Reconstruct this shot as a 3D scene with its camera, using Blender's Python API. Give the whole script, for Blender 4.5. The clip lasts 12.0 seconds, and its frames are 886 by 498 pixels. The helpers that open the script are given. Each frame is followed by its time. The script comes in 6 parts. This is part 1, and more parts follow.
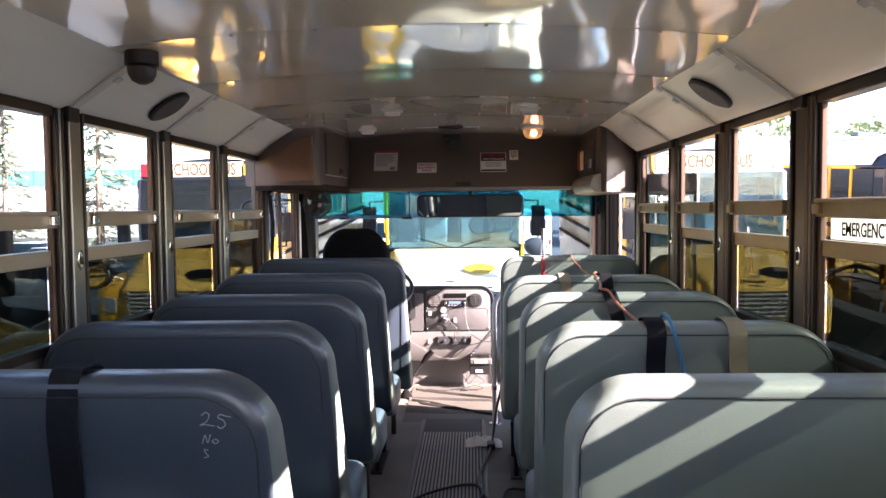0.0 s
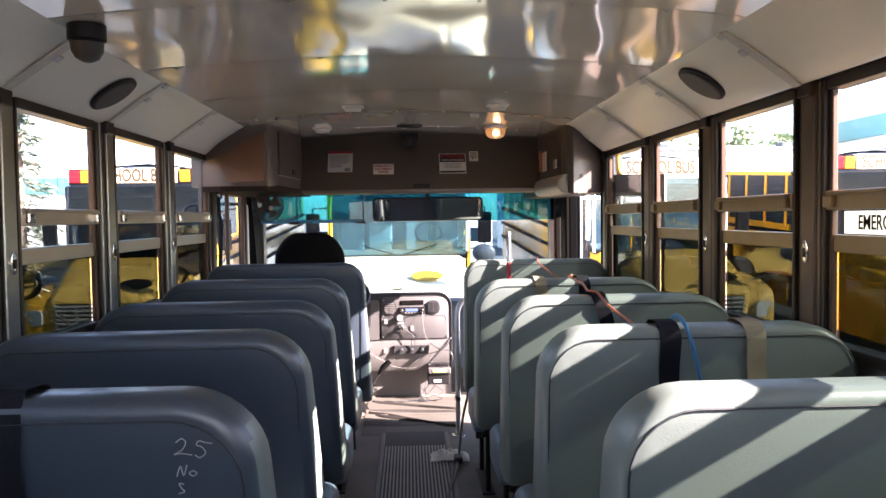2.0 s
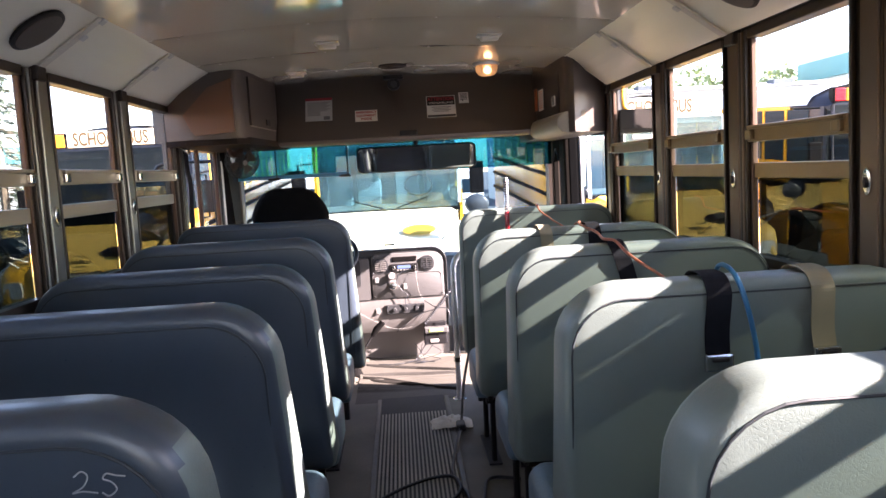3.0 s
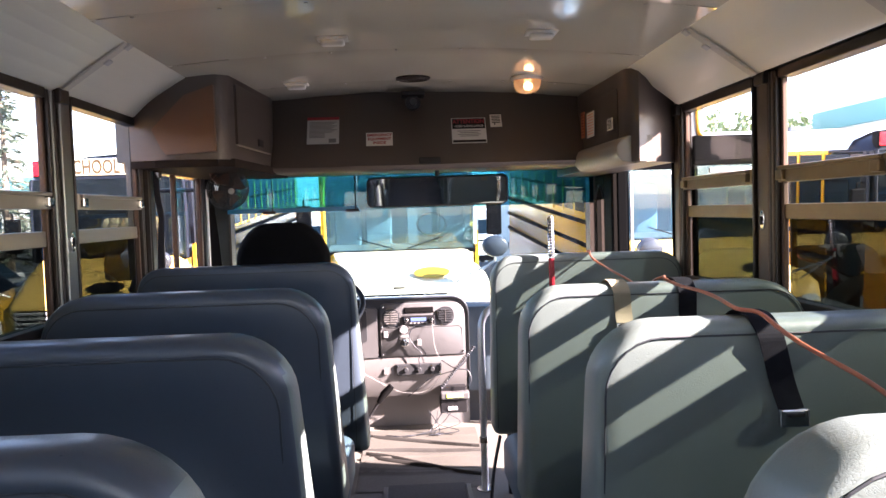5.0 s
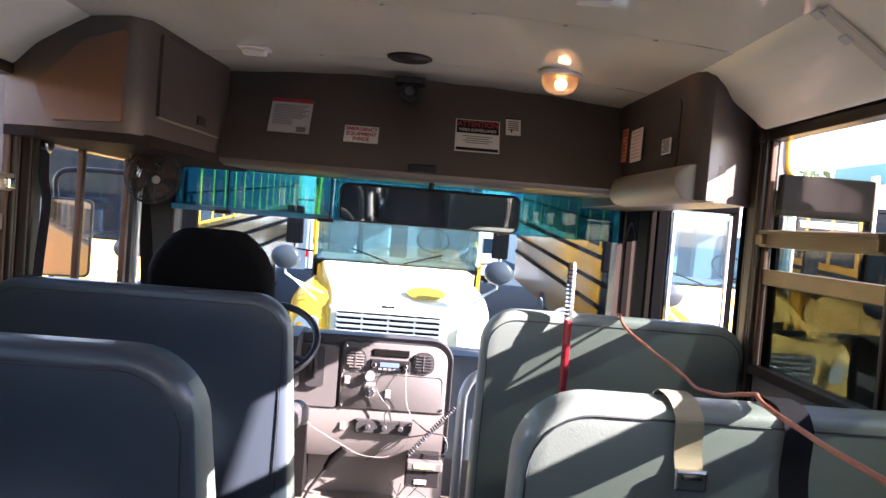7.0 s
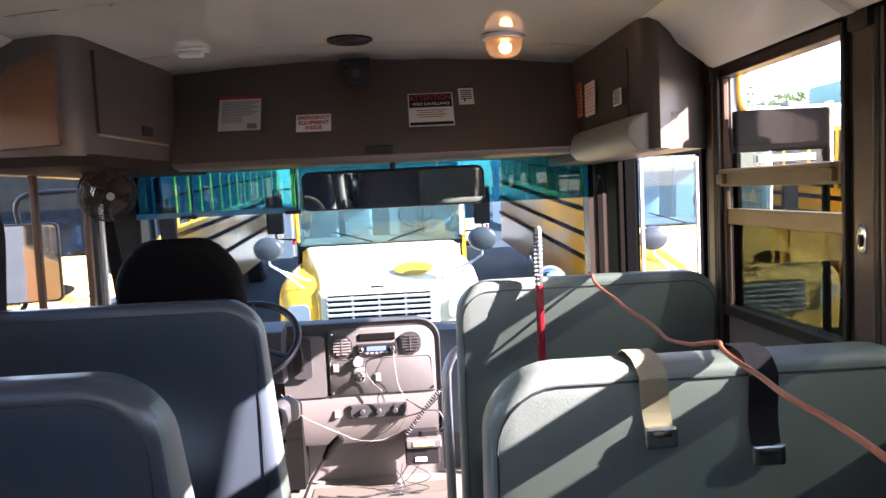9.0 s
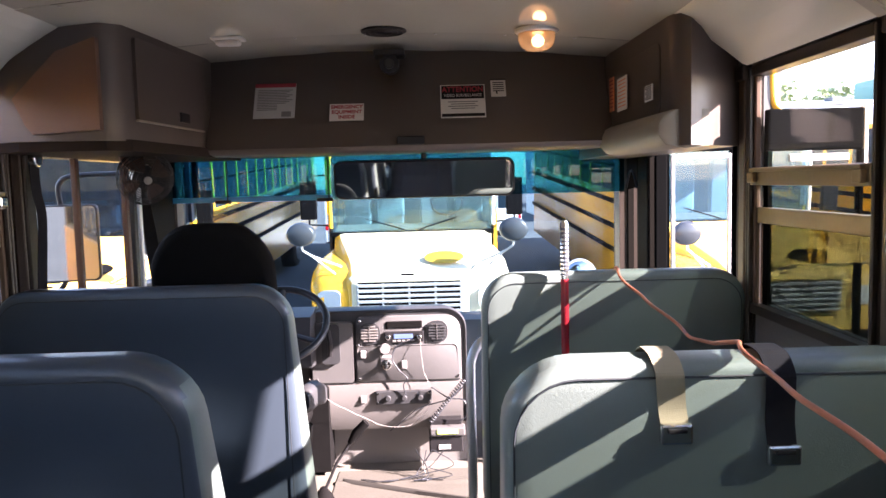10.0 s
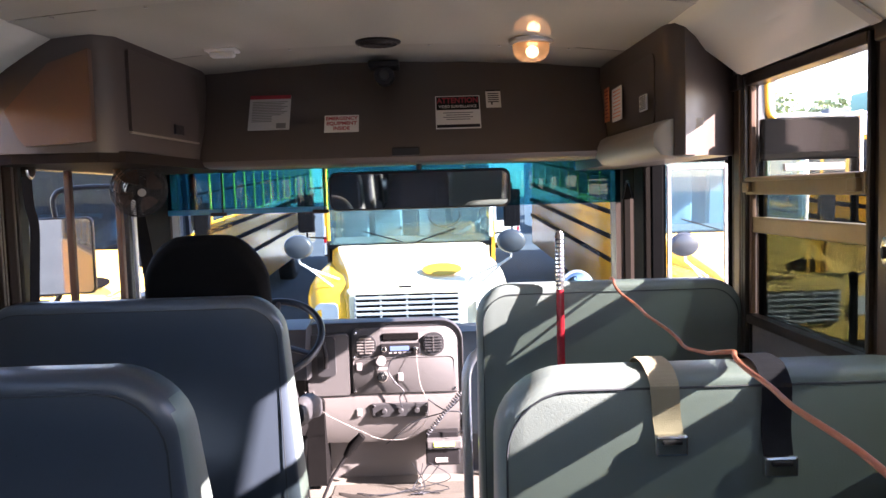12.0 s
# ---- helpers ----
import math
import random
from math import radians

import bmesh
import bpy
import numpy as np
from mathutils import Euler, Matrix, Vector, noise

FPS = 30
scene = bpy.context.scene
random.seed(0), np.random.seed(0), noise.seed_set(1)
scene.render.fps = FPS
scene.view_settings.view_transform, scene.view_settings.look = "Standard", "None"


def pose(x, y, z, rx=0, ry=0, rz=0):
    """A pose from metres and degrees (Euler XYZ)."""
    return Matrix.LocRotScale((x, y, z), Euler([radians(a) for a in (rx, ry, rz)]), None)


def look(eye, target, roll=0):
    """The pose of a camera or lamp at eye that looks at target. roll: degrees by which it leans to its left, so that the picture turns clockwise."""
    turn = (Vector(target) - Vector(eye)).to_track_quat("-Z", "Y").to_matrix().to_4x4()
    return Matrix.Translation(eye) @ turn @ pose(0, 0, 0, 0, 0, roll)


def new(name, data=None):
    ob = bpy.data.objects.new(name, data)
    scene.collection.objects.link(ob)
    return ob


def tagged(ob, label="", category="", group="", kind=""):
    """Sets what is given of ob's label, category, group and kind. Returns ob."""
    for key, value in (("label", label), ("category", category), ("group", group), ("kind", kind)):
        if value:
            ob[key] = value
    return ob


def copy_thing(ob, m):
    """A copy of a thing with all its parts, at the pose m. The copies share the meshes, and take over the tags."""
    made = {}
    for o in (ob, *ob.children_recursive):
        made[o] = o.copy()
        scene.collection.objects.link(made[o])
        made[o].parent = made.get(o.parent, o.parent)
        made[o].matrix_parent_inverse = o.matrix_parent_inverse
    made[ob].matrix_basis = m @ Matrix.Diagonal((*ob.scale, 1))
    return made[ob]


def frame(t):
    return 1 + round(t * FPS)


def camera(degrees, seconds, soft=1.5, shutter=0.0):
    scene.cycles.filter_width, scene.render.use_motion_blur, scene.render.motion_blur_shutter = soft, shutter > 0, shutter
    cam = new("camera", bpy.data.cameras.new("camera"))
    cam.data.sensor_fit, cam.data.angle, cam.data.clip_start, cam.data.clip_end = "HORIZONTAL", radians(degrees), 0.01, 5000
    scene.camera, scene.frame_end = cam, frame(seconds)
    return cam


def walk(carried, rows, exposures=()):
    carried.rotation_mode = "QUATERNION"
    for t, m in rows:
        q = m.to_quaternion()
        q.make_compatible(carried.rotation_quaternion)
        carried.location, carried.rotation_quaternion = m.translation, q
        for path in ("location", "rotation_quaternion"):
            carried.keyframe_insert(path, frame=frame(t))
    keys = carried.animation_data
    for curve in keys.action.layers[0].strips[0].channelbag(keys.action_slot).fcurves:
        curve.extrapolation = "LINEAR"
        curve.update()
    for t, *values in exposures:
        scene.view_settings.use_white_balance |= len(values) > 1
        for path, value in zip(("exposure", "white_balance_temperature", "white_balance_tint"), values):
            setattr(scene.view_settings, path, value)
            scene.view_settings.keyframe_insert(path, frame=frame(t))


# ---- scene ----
cam = camera(59.8, 12.0)
PATH = [
    (0, (0.154, 0.051, 1.38), (0.078, 2.047, 1.275), -0.6),
    (0.5, (0.15, 0.056, 1.376), (0.082, 2.051, 1.252), -1.6),
    (1, (0.138, 0.057, 1.37), (0.081, 2.053, 1.246), -1.0),
    (1.5, (0.1, 0.092, 1.348), (0.079, 2.09, 1.246), -1.5),
    (2, (0.004, 0.267, 1.34), (0.092, 2.264, 1.257), -0.8),
    (2.5, (-0.037, 0.42, 1.315), (0.105, 2.401, 1.08), -1.6),
    (3, (0.018, 0.636, 1.311), (0.121, 2.623, 1.106), -3.2),
    (3.2, (0.042, 0.718, 1.317), (0.064, 2.703, 1.074), -2.5),
    (4.8, (-0.039, 1.356, 1.281), (0.121, 3.343, 1.12), -0.8),
    (5, (-0.025, 1.451, 1.289), (0.063, 3.447, 1.189), -1.8),
    (5.5, (-0.038, 1.698, 1.274), (0.031, 3.69, 1.109), 0.4),
    (6, (-0.043, 1.965, 1.27), (0.144, 3.946, 1.068), -0.2),
    (6.5, (0.021, 2.217, 1.305), (0.038, 4.215, 1.219), 3.4),
    (7, (0.093, 2.35, 1.339), (0.164, 4.347, 1.272), 4.6),
    (7.2, (0.112, 2.379, 1.348), (0.248, 4.374, 1.323), 4.5),
    (8.8, (0.171, 2.391, 1.36), (0.299, 4.382, 1.216), -2.0),
    (9, (0.174, 2.369, 1.371), (0.272, 4.361, 1.223), -2.8),
    (9.5, (0.194, 2.358, 1.378), (0.234, 4.352, 1.228), -3.2),
    (10, (0.19, 2.341, 1.38), (0.203, 4.333, 1.206), -1.5),
    (10.5, (0.191, 2.35, 1.373), (0.2, 4.34, 1.173), -1.2),
    (11, (0.196, 2.342, 1.375), (0.199, 4.334, 1.199), -1.4),
    (11.5, (0.197, 2.352, 1.375), (0.195, 4.345, 1.209), -1.8),
    (12, (0.203, 2.353, 1.374), (0.22, 4.348, 1.232), -1.7),
]
walk(cam, [(t, look(eye, target, roll)) for t, eye, target, roll in PATH], [(0.0, 3.68, 6950, 33), (3.2, 3.68, 6900, 33), (5.0, 3.77, 6780, 34), (12.0, 3.70, 6700, 34)])

# ---------------------------------------------------------------- world, sun
SUN_FROM = Vector((0.80, -0.275, 0.465)).normalized()
world = bpy.data.worlds.new("sky")
scene.world = world
world.use_nodes = True
wn = world.node_tree
sky = wn.nodes.new("ShaderNodeTexSky")
sky.sky_type = "NISHITA"
sky.sun_disc = False
sky.sun_elevation = math.asin(SUN_FROM.z)
sky.sun_rotation = math.atan2(SUN_FROM.x, SUN_FROM.y)
sky.air_density, sky.dust_density, sky.ozone_density = 1.0, 0.4, 2.0
wn.links.new(sky.outputs[0], wn.nodes["Background"].inputs[0])
wn.nodes["Background"].inputs[1].default_value = 0.105
sun_data = bpy.data.lights.new("sun", "SUN")
sun_data.energy, sun_data.angle, sun_data.color = 5.0, radians(0.55), (1.0, 0.95, 0.88)
sun = new("sun", sun_data)
sun.matrix_world = look(SUN_FROM * 30, (0, 0, 0))


# ---------------------------------------------------------------- helpers
def mk(name, base, rough=0.5, metal=0.0, var=0.15, scale=6.0, bump=0.1, bscale=80.0, spec=0.5, stretch=(1, 1, 1), stain=0.0, tint=None):
    """Principled paint with two scales of colour variation, a rough map and fine relief."""
    m = bpy.data.materials.new(name)
    m.use_nodes = True
    n, l = m.node_tree.nodes, m.node_tree.links
    p = n["Principled BSDF"]
    tc = n.new("ShaderNodeTexCoord")
    mp = n.new("ShaderNodeMapping")
    mp.inputs["Scale"].default_value = stretch
    l.new(tc.outputs["Object"], mp.inputs["Vector"])
    big = n.new("ShaderNodeTexNoise")
    big.inputs["Scale"].default_value, big.inputs["Detail"].default_value = scale, 5
    l.new(mp.outputs[0], big.inputs["Vector"])
    fine = n.new("ShaderNodeTexNoise")
    fine.inputs["Scale"].default_value, fine.inputs["Detail"].default_value = bscale, 4
    l.new(mp.outputs[0], fine.inputs["Vector"])
    ramp = n.new("ShaderNodeMix")
    ramp.data_type = "RGBA"
    lo = [c * (1 - var) for c in base]
    hi = [min(1, c * (1 + var)) for c in (tint or base)]
    ramp.inputs["A"].default_value, ramp.inputs["B"].default_value = (*lo, 1), (*hi, 1)
    l.new(big.outputs["Fac"], ramp.inputs["Factor"])
    colour = ramp.outputs["Result"]
    if stain:
        mus = n.new("ShaderNodeTexNoise")
        mus.inputs["Scale"].default_value, mus.inputs["Detail"].default_value = scale * 0.35, 8
        l.new(tc.outputs["Object"], mus.inputs["Vector"])
        cr = n.new("ShaderNodeMapRange")
        cr.inputs["From Min"].default_value, cr.inputs["From Max"].default_value = 0.5, 0.72
        cr.inputs["To Max"].default_value = stain
        l.new(mus.outputs["Fac"], cr.inputs["Value"])
        mx = n.new("ShaderNodeMix")
        mx.data_type = "RGBA"
        mx.inputs["B"].default_value = (*[c * 0.35 for c in base], 1)
        l.new(cr.outputs[0], mx.inputs["Factor"])
        l.new(colour, mx.inputs["A"])
        colour = mx.outputs["Result"]
    l.new(colour, p.inputs["Base Color"])
    rr_ = n.new("ShaderNodeMapRange")
    rr_.inputs["To Min"].default_value, rr_.inputs["To Max"].default_value = max(0.02, rough * 0.75), min(1, rough * 1.25)
    l.new(fine.outputs["Fac"], rr_.inputs["Value"])
    l.new(rr_.outputs[0], p.inputs["Roughness"])
    p.inputs["Metallic"].default_value = metal
    p.inputs["Specular IOR Level"].default_value = spec
    if bump:
        b = n.new("ShaderNodeBump")
        b.inputs["Strength"].default_value, b.inputs["Distance"].default_value = bump, 0.004
        l.new(fine.outputs["Fac"], b.inputs["Height"])
        l.new(b.outputs[0], p.inputs["Normal"])
    return m


def glassy(name, tint, gain=0.5, rough=0.0, dust=0.0, dust_colour=(0.55, 0.55, 0.5), spread=(0.35, 0.8)):
    """A pane: tinted clear with a Fresnel gloss and a little dust."""
    m = bpy.data.materials.new(name)
    m.use_nodes = True
    n, l = m.node_tree.nodes, m.node_tree.links
    n.remove(n["Principled BSDF"])
    tr, gl, df, fr = n.new("ShaderNodeBsdfTransparent"), n.new("ShaderNodeBsdfGlossy"), n.new("ShaderNodeBsdfDiffuse"), n.new("ShaderNodeLayerWeight")
    tr.inputs[0].default_value = (*tint, 1)
    gl.inputs["Roughness"].default_value = rough
    df.inputs[0].default_value = (*dust_colour, 1)
    fr.inputs["Blend"].default_value = 0.5
    pw, ma = n.new("ShaderNodeMath"), n.new("ShaderNodeMath")
    pw.operation, ma.operation = "POWER", "MULTIPLY_ADD"
    pw.inputs[1].default_value, ma.inputs[1].default_value, ma.inputs[2].default_value = 5.0, gain, gain * 0.045
    l.new(fr.outputs["Facing"], pw.inputs[0])
    l.new(pw.outputs[0], ma.inputs[0])
    mx, md = n.new("ShaderNodeMixShader"), n.new("ShaderNodeMixShader")
    nz, tc, mr = n.new("ShaderNodeTexNoise"), n.new("ShaderNodeTexCoord"), n.new("ShaderNodeMapRange")
    nz.inputs["Scale"].default_value, nz.inputs["Detail"].default_value = 9, 8
    l.new(tc.outputs["Object"], nz.inputs["Vector"])
    l.new(nz.outputs["Fac"], mr.inputs["Value"])
    mr.inputs["From Min"].default_value, mr.inputs["From Max"].default_value, mr.inputs["To Max"].default_value = *spread, dust
    l.new(mr.outputs[0], md.inputs[0])
    l.new(tr.outputs[0], md.inputs[1])
    l.new(df.outputs[0], md.inputs[2])
    l.new(ma.outputs[0], mx.inputs[0])
    l.new(md.outputs[0], mx.inputs[1])
    l.new(gl.outputs[0], mx.inputs[2])
    l.new(mx.outputs[0], n["Material Output"].inputs[0])
    return m


def glow(name, colour, strength):
    m = bpy.data.materials.new(name)
    m.use_nodes = True
    p = m.node_tree.nodes["Principled BSDF"]
    p.inputs["Base Color"].default_value = (*colour, 1)
    p.inputs["Emission Color"].default_value = (*colour, 1)
    p.inputs["Emission Strength"].default_value = strength
    p.inputs["Roughness"].default_value = 0.25
    return m


def part(name, bm, material, parent=None, label="", smooth=None):
    """Links a bmesh as one mesh object, under a thing or a part when given."""
    bmesh.ops.recalc_face_normals(bm, faces=bm.faces)
    me = bpy.data.meshes.new(name)
    bm.to_mesh(me)
    bm.free()
    if smooth is not None:
        me.shade_smooth()
        me.set_sharp_from_angle(angle=radians(smooth))
    me.materials.append(material)
    ob = new(name, me)
    if parent is not None:
        ob.parent = parent
    if label:
        ob["label"] = label
    return ob


def thing(name, label, category, at=(0, 0, 0), group="", kind="", rz=0.0):
    ob = new(name)
    ob.empty_display_size = 0.1
    ob.matrix_basis = pose(*at, 0, 0, rz)
    return tagged(ob, label, category, group, kind)


def BM():
    return bmesh.new()


def loft(bm, rings, cap=True, closed=True):
    """Bridges rings of points with equal counts."""
    vs = [[bm.verts.new(p) for p in r] for r in rings]
    k = len(vs[0])
    for a, b in zip(vs, vs[1:]):
        for i in range(k if closed else k - 1):
            j = (i + 1) % k
            bm.faces.new((a[i], a[j], b[j], b[i]))
    if cap and closed:
        bm.faces.new(vs[0][::-1])
        bm.faces.new(vs[-1])
    return bm


def rr(x0, x1, z0, z1, tl=0.0, tr=0.0, br=0.0, bl=0.0, n=6):
    """A rounded outline in two numbers, clockwise from the top left."""
    out = []
    for cx, cz, r, a0 in ((x0, z1, tl, 180), (x1, z1, tr, 90), (x1, z0, br, 0), (x0, z0, bl, -90)):
        sx, sz = (1 if cx == x0 else -1), (1 if cz == z0 else -1)
        r = max(r, 1e-4)
        for i in range(n + 1):
            a = radians(a0 - 90 * i / n)
            out.append((cx + sx * r + r * math.cos(a), cz + sz * r + r * math.sin(a)))
    return out


def box(bm, x0, x1, y0, y1, z0, z1, bev=0.0):
    """A box, its edges chamfered when asked."""
    if bev <= 0:
        v = [bm.verts.new((x, y, z)) for z in (z0, z1) for y in (y0, y1) for x in (x0, x1)]
        for f in ((0, 2, 3, 1), (4, 5, 7, 6), (0, 1, 5, 4), (2, 6, 7, 3), (0, 4, 6, 2), (1, 3, 7, 5)):
            bm.faces.new([v[i] for i in f])
        return bm
    b = min(bev, 0.49 * min(x1 - x0, y1 - y0, z1 - z0))
    rings = []
    for y, i in ((y0, b), (y0 + b * 0.3, b * 0.3), (y0 + b, 0), (y1 - b, 0), (y1 - b * 0.3, b * 0.3), (y1, b)):
        rings.append([(x, y, z) for x, z in rr(x0 + i, x1 - i, z0 + i, z1 - i, *[max(b - i, b * 0.25)] * 4, n=2)])
    return loft(bm, rings)


def tube(bm, pts, r, n=8, closed=False):
    """A round bar along points."""
    pts = [Vector(p) for p in pts]
    rings, up = [], None
    for i, p in enumerate(pts):
        d = (pts[min(i + 1, len(pts) - 1)] - pts[max(i - 1, 0)]).normalized()
        if up is None:
            up = Vector((0, 0, 1)) if abs(d.z) < 0.9 else Vector((1, 0, 0))
        s = d.cross(up)
        s = s.normalized() if s.length > 1e-5 else Vector((1, 0, 0))
        up = s.cross(d).normalized()
        rad = r[i] if isinstance(r, (list, tuple)) else r
        rings.append([p + rad * (math.cos(2 * math.pi * k / n) * s + math.sin(2 * math.pi * k / n) * up) for k in range(n)])
    return loft(bm, rings)


def spline(pts, k=8):
    """Points of a smooth curve through the points given."""
    P = [Vector(p) for p in pts]
    P = [2 * P[0] - P[1]] + P + [2 * P[-1] - P[-2]]
    out = []
    for a, b, c, d in zip(P, P[1:], P[2:], P[3:]):
        for i in range(k):
            t = i / k
            out.append(0.5 * ((2 * b) + (c - a) * t + (2 * a - 5 * b + 4 * c - d) * t * t + (3 * b - a - 3 * c + d) * t ** 3))
    return out + [P[-2]]


def disc(bm, centre, axis, rx, ry, depth, n=24, bev=0.25):
    """A shallow round or oval body along an axis of the world ('x', 'y', 'z')."""
    rings = []
    for d, k in ((0, 1), (depth * (1 - bev), 1), (depth * (1 - bev * 0.3), 1 - 0.08), (depth, 1 - 0.2)):
        ring = []
        for i in range(n):
            u, v = k * rx * math.cos(2 * math.pi * i / n), k * ry * math.sin(2 * math.pi * i / n)
            ring.append(Vector(centre) + Vector({"x": (d, u, v), "y": (u, d, v), "z": (u, v, d)}[axis]))
        rings.append(ring)
    return loft(bm, rings)


def writing(name, words, size, m, material, parent, align="CENTER", depth=0.0006, width=1.0, bold=0.0):
    """Raised letters in the built-in font, as a mesh."""
    cu = bpy.data.curves.new(name, "FONT")
    cu.body, cu.size, cu.align_x, cu.align_y, cu.extrude = words, size, align, "CENTER", depth
    cu.resolution_u, cu.offset = 3, bold
    tmp = new(name, cu)
    dg = bpy.context.evaluated_depsgraph_get()
    me = bpy.data.meshes.new_from_object(tmp.evaluated_get(dg))
    bpy.data.objects.remove(tmp)
    me.materials.clear()
    me.materials.append(material)
    ob = new(name, me)
    ob.parent = parent
    ob.matrix_basis = m @ Matrix.Diagonal((width, 1, 1, 1))
    return ob


# ---------------------------------------------------------------- materials
def crease(m, strength, scale=16.0):
    """Adds patches of fine crazing, as on old vinyl, to a material's relief."""
    n, l = m.node_tree.nodes, m.node_tree.links
    p = n["Principled BSDF"]
    tc, nz, sb_, ab, pt, mr, mu, bp = (n.new("ShaderNode" + k) for k in ("TexCoord", "TexNoise", "Math", "Math", "TexNoise", "MapRange", "Math", "Bump"))
    nz.inputs["Scale"].default_value, nz.inputs["Detail"].default_value, nz.inputs["Distortion"].default_value = scale, 3, 3.0
    pt.inputs["Scale"].default_value, pt.inputs["Detail"].default_value = 3.2, 2
    sb_.operation, ab.operation, mu.operation = "SUBTRACT", "ABSOLUTE", "MULTIPLY"
    sb_.inputs[1].default_value = 0.5
    mr.inputs["From Min"].default_value, mr.inputs["From Max"].default_value = 0.50, 0.66
    cr = n.new("ShaderNodeMapRange")
    cr.inputs["From Max"].default_value, cr.inputs["To Min"].default_value, cr.inputs["To Max"].default_value = 0.07, 0.0, 1.0
    l.new(tc.outputs["Object"], nz.inputs["Vector"])
    l.new(tc.outputs["Object"], pt.inputs["Vector"])
    l.new(nz.outputs["Fac"], sb_.inputs[0])
    l.new(sb_.outputs[0], ab.inputs[0])
    l.new(ab.outputs[0], cr.inputs["Value"])
    l.new(pt.outputs["Fac"], mr.inputs["Value"])
    l.new(cr.outputs[0], mu.inputs[0])
    l.new(mr.outputs[0], mu.inputs[1])
    l.new(mu.outputs[0], bp.inputs["Height"])
    bp.inputs["Strength"].default_value, bp.inputs["Distance"].default_value = strength, 0.004
    old = p.inputs["Normal"].links[0].from_socket
    l.new(old, bp.inputs["Normal"])
    l.new(bp.outputs[0], p.inputs["Normal"])
    return m


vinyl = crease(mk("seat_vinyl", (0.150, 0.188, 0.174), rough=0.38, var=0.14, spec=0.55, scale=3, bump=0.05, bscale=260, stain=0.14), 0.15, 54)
# darker, bluer copy of the seat vinyl: shade on the left row in its colour
vinyl_shaded = crease(mk("seat_vinyl_shaded", (0.043, 0.059, 0.079), rough=0.31, var=0.14, spec=0.7, scale=3, bump=0.03, bscale=240, stain=0.1), 0.07, 62)
cushion_vinyl = mk("cushion_vinyl", (0.10, 0.16, 0.21), rough=0.45, var=0.15, scale=5, bump=0.4, bscale=140)
piping_vinyl = mk("piping_vinyl", (0.022, 0.027, 0.032), rough=0.5, var=0.1, bump=0)
black_metal = mk("black_metal", (0.014, 0.013, 0.014), rough=0.42, var=0.2, bump=0.05, spec=0.25)
bronze = mk("dark_anodised_frame", (0.045, 0.036, 0.03), rough=0.35, metal=0.3, var=0.2, scale=4, bump=0.0, spec=0.3)
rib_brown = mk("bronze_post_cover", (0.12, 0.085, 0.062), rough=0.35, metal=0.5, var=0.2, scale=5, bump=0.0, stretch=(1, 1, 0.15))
# pale cover for the left posts: their sunlit highlight is put into the metal
rib_lit = mk("lit_post_cover", (0.30, 0.31, 0.29), rough=0.32, metal=0.85, var=0.2, scale=5, bump=0.0, stretch=(1, 1, 0.15))
jamb_brown = mk("brown_window_channel", (0.11, 0.068, 0.046), rough=0.5, var=0.15, scale=8, bump=0.0, spec=0.2)
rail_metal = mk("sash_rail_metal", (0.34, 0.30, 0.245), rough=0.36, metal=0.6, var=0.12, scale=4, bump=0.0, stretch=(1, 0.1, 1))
# browner copy for the backlit right rails, their shade put into the colour
rail_shaded = mk("shaded_sash_rail", (0.235, 0.165, 0.088), rough=0.36, metal=0.45, var=0.2, scale=9, bump=0.05)
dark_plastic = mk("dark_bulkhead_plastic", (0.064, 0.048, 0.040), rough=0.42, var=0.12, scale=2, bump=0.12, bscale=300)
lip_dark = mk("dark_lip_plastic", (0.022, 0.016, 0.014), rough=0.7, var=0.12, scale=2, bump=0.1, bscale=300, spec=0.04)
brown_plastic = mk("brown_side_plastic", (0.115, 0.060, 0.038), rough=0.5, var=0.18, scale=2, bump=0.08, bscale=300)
tan_plastic = mk("tan_plastic", (0.23, 0.20, 0.165), rough=0.45, var=0.08, scale=2, bump=0.2, bscale=260)
ceiling_paint = mk("ceiling_painted_steel", (0.85, 0.815, 0.685), rough=0.07, var=0.05, scale=1.5, bump=0.0, spec=0.3)
cove_gap = mk("dark_joint", (0.03, 0.028, 0.026), rough=0.8, var=0.2, bump=0)
cove_paint = mk("cove_painted_steel", (0.83, 0.80, 0.685), rough=0.33, var=0.06, scale=2, bump=0.05, stretch=(1, 0.15, 1))
for m_ in (ceiling_paint, cove_paint):
    pr = m_.node_tree.nodes["Principled BSDF"]
    pr.inputs["Coat Weight"].default_value, pr.inputs["Coat Roughness"].default_value, pr.inputs["Coat IOR"].default_value = (0.95, 0.075, 1.62) if m_ is ceiling_paint else (0.35, 0.2, 1.5)
cove_strip = mk("cove_joint_strip", (0.60, 0.565, 0.49), rough=0.35, var=0.12, scale=9, bump=0.05)
wall_paint = mk("wall_panel", (0.13, 0.125, 0.12), rough=0.45, var=0.08, scale=2, bump=0.1)
floor_rubber = mk("floor_rubber", (0.10, 0.092, 0.078), rough=0.6, var=0.35, scale=4, bump=0.3, bscale=90, stain=0.3, tint=(0.165, 0.148, 0.122))
floor_black = mk("groove_rubber", (0.03, 0.028, 0.026), rough=0.7, var=0.3, scale=7, bump=0.2, bscale=120)
mat_rubber = mk("ribbed_rubber", (0.31, 0.29, 0.25), rough=0.55, var=0.3, scale=7, bump=0.2, bscale=120, tint=(0.30, 0.275, 0.23))
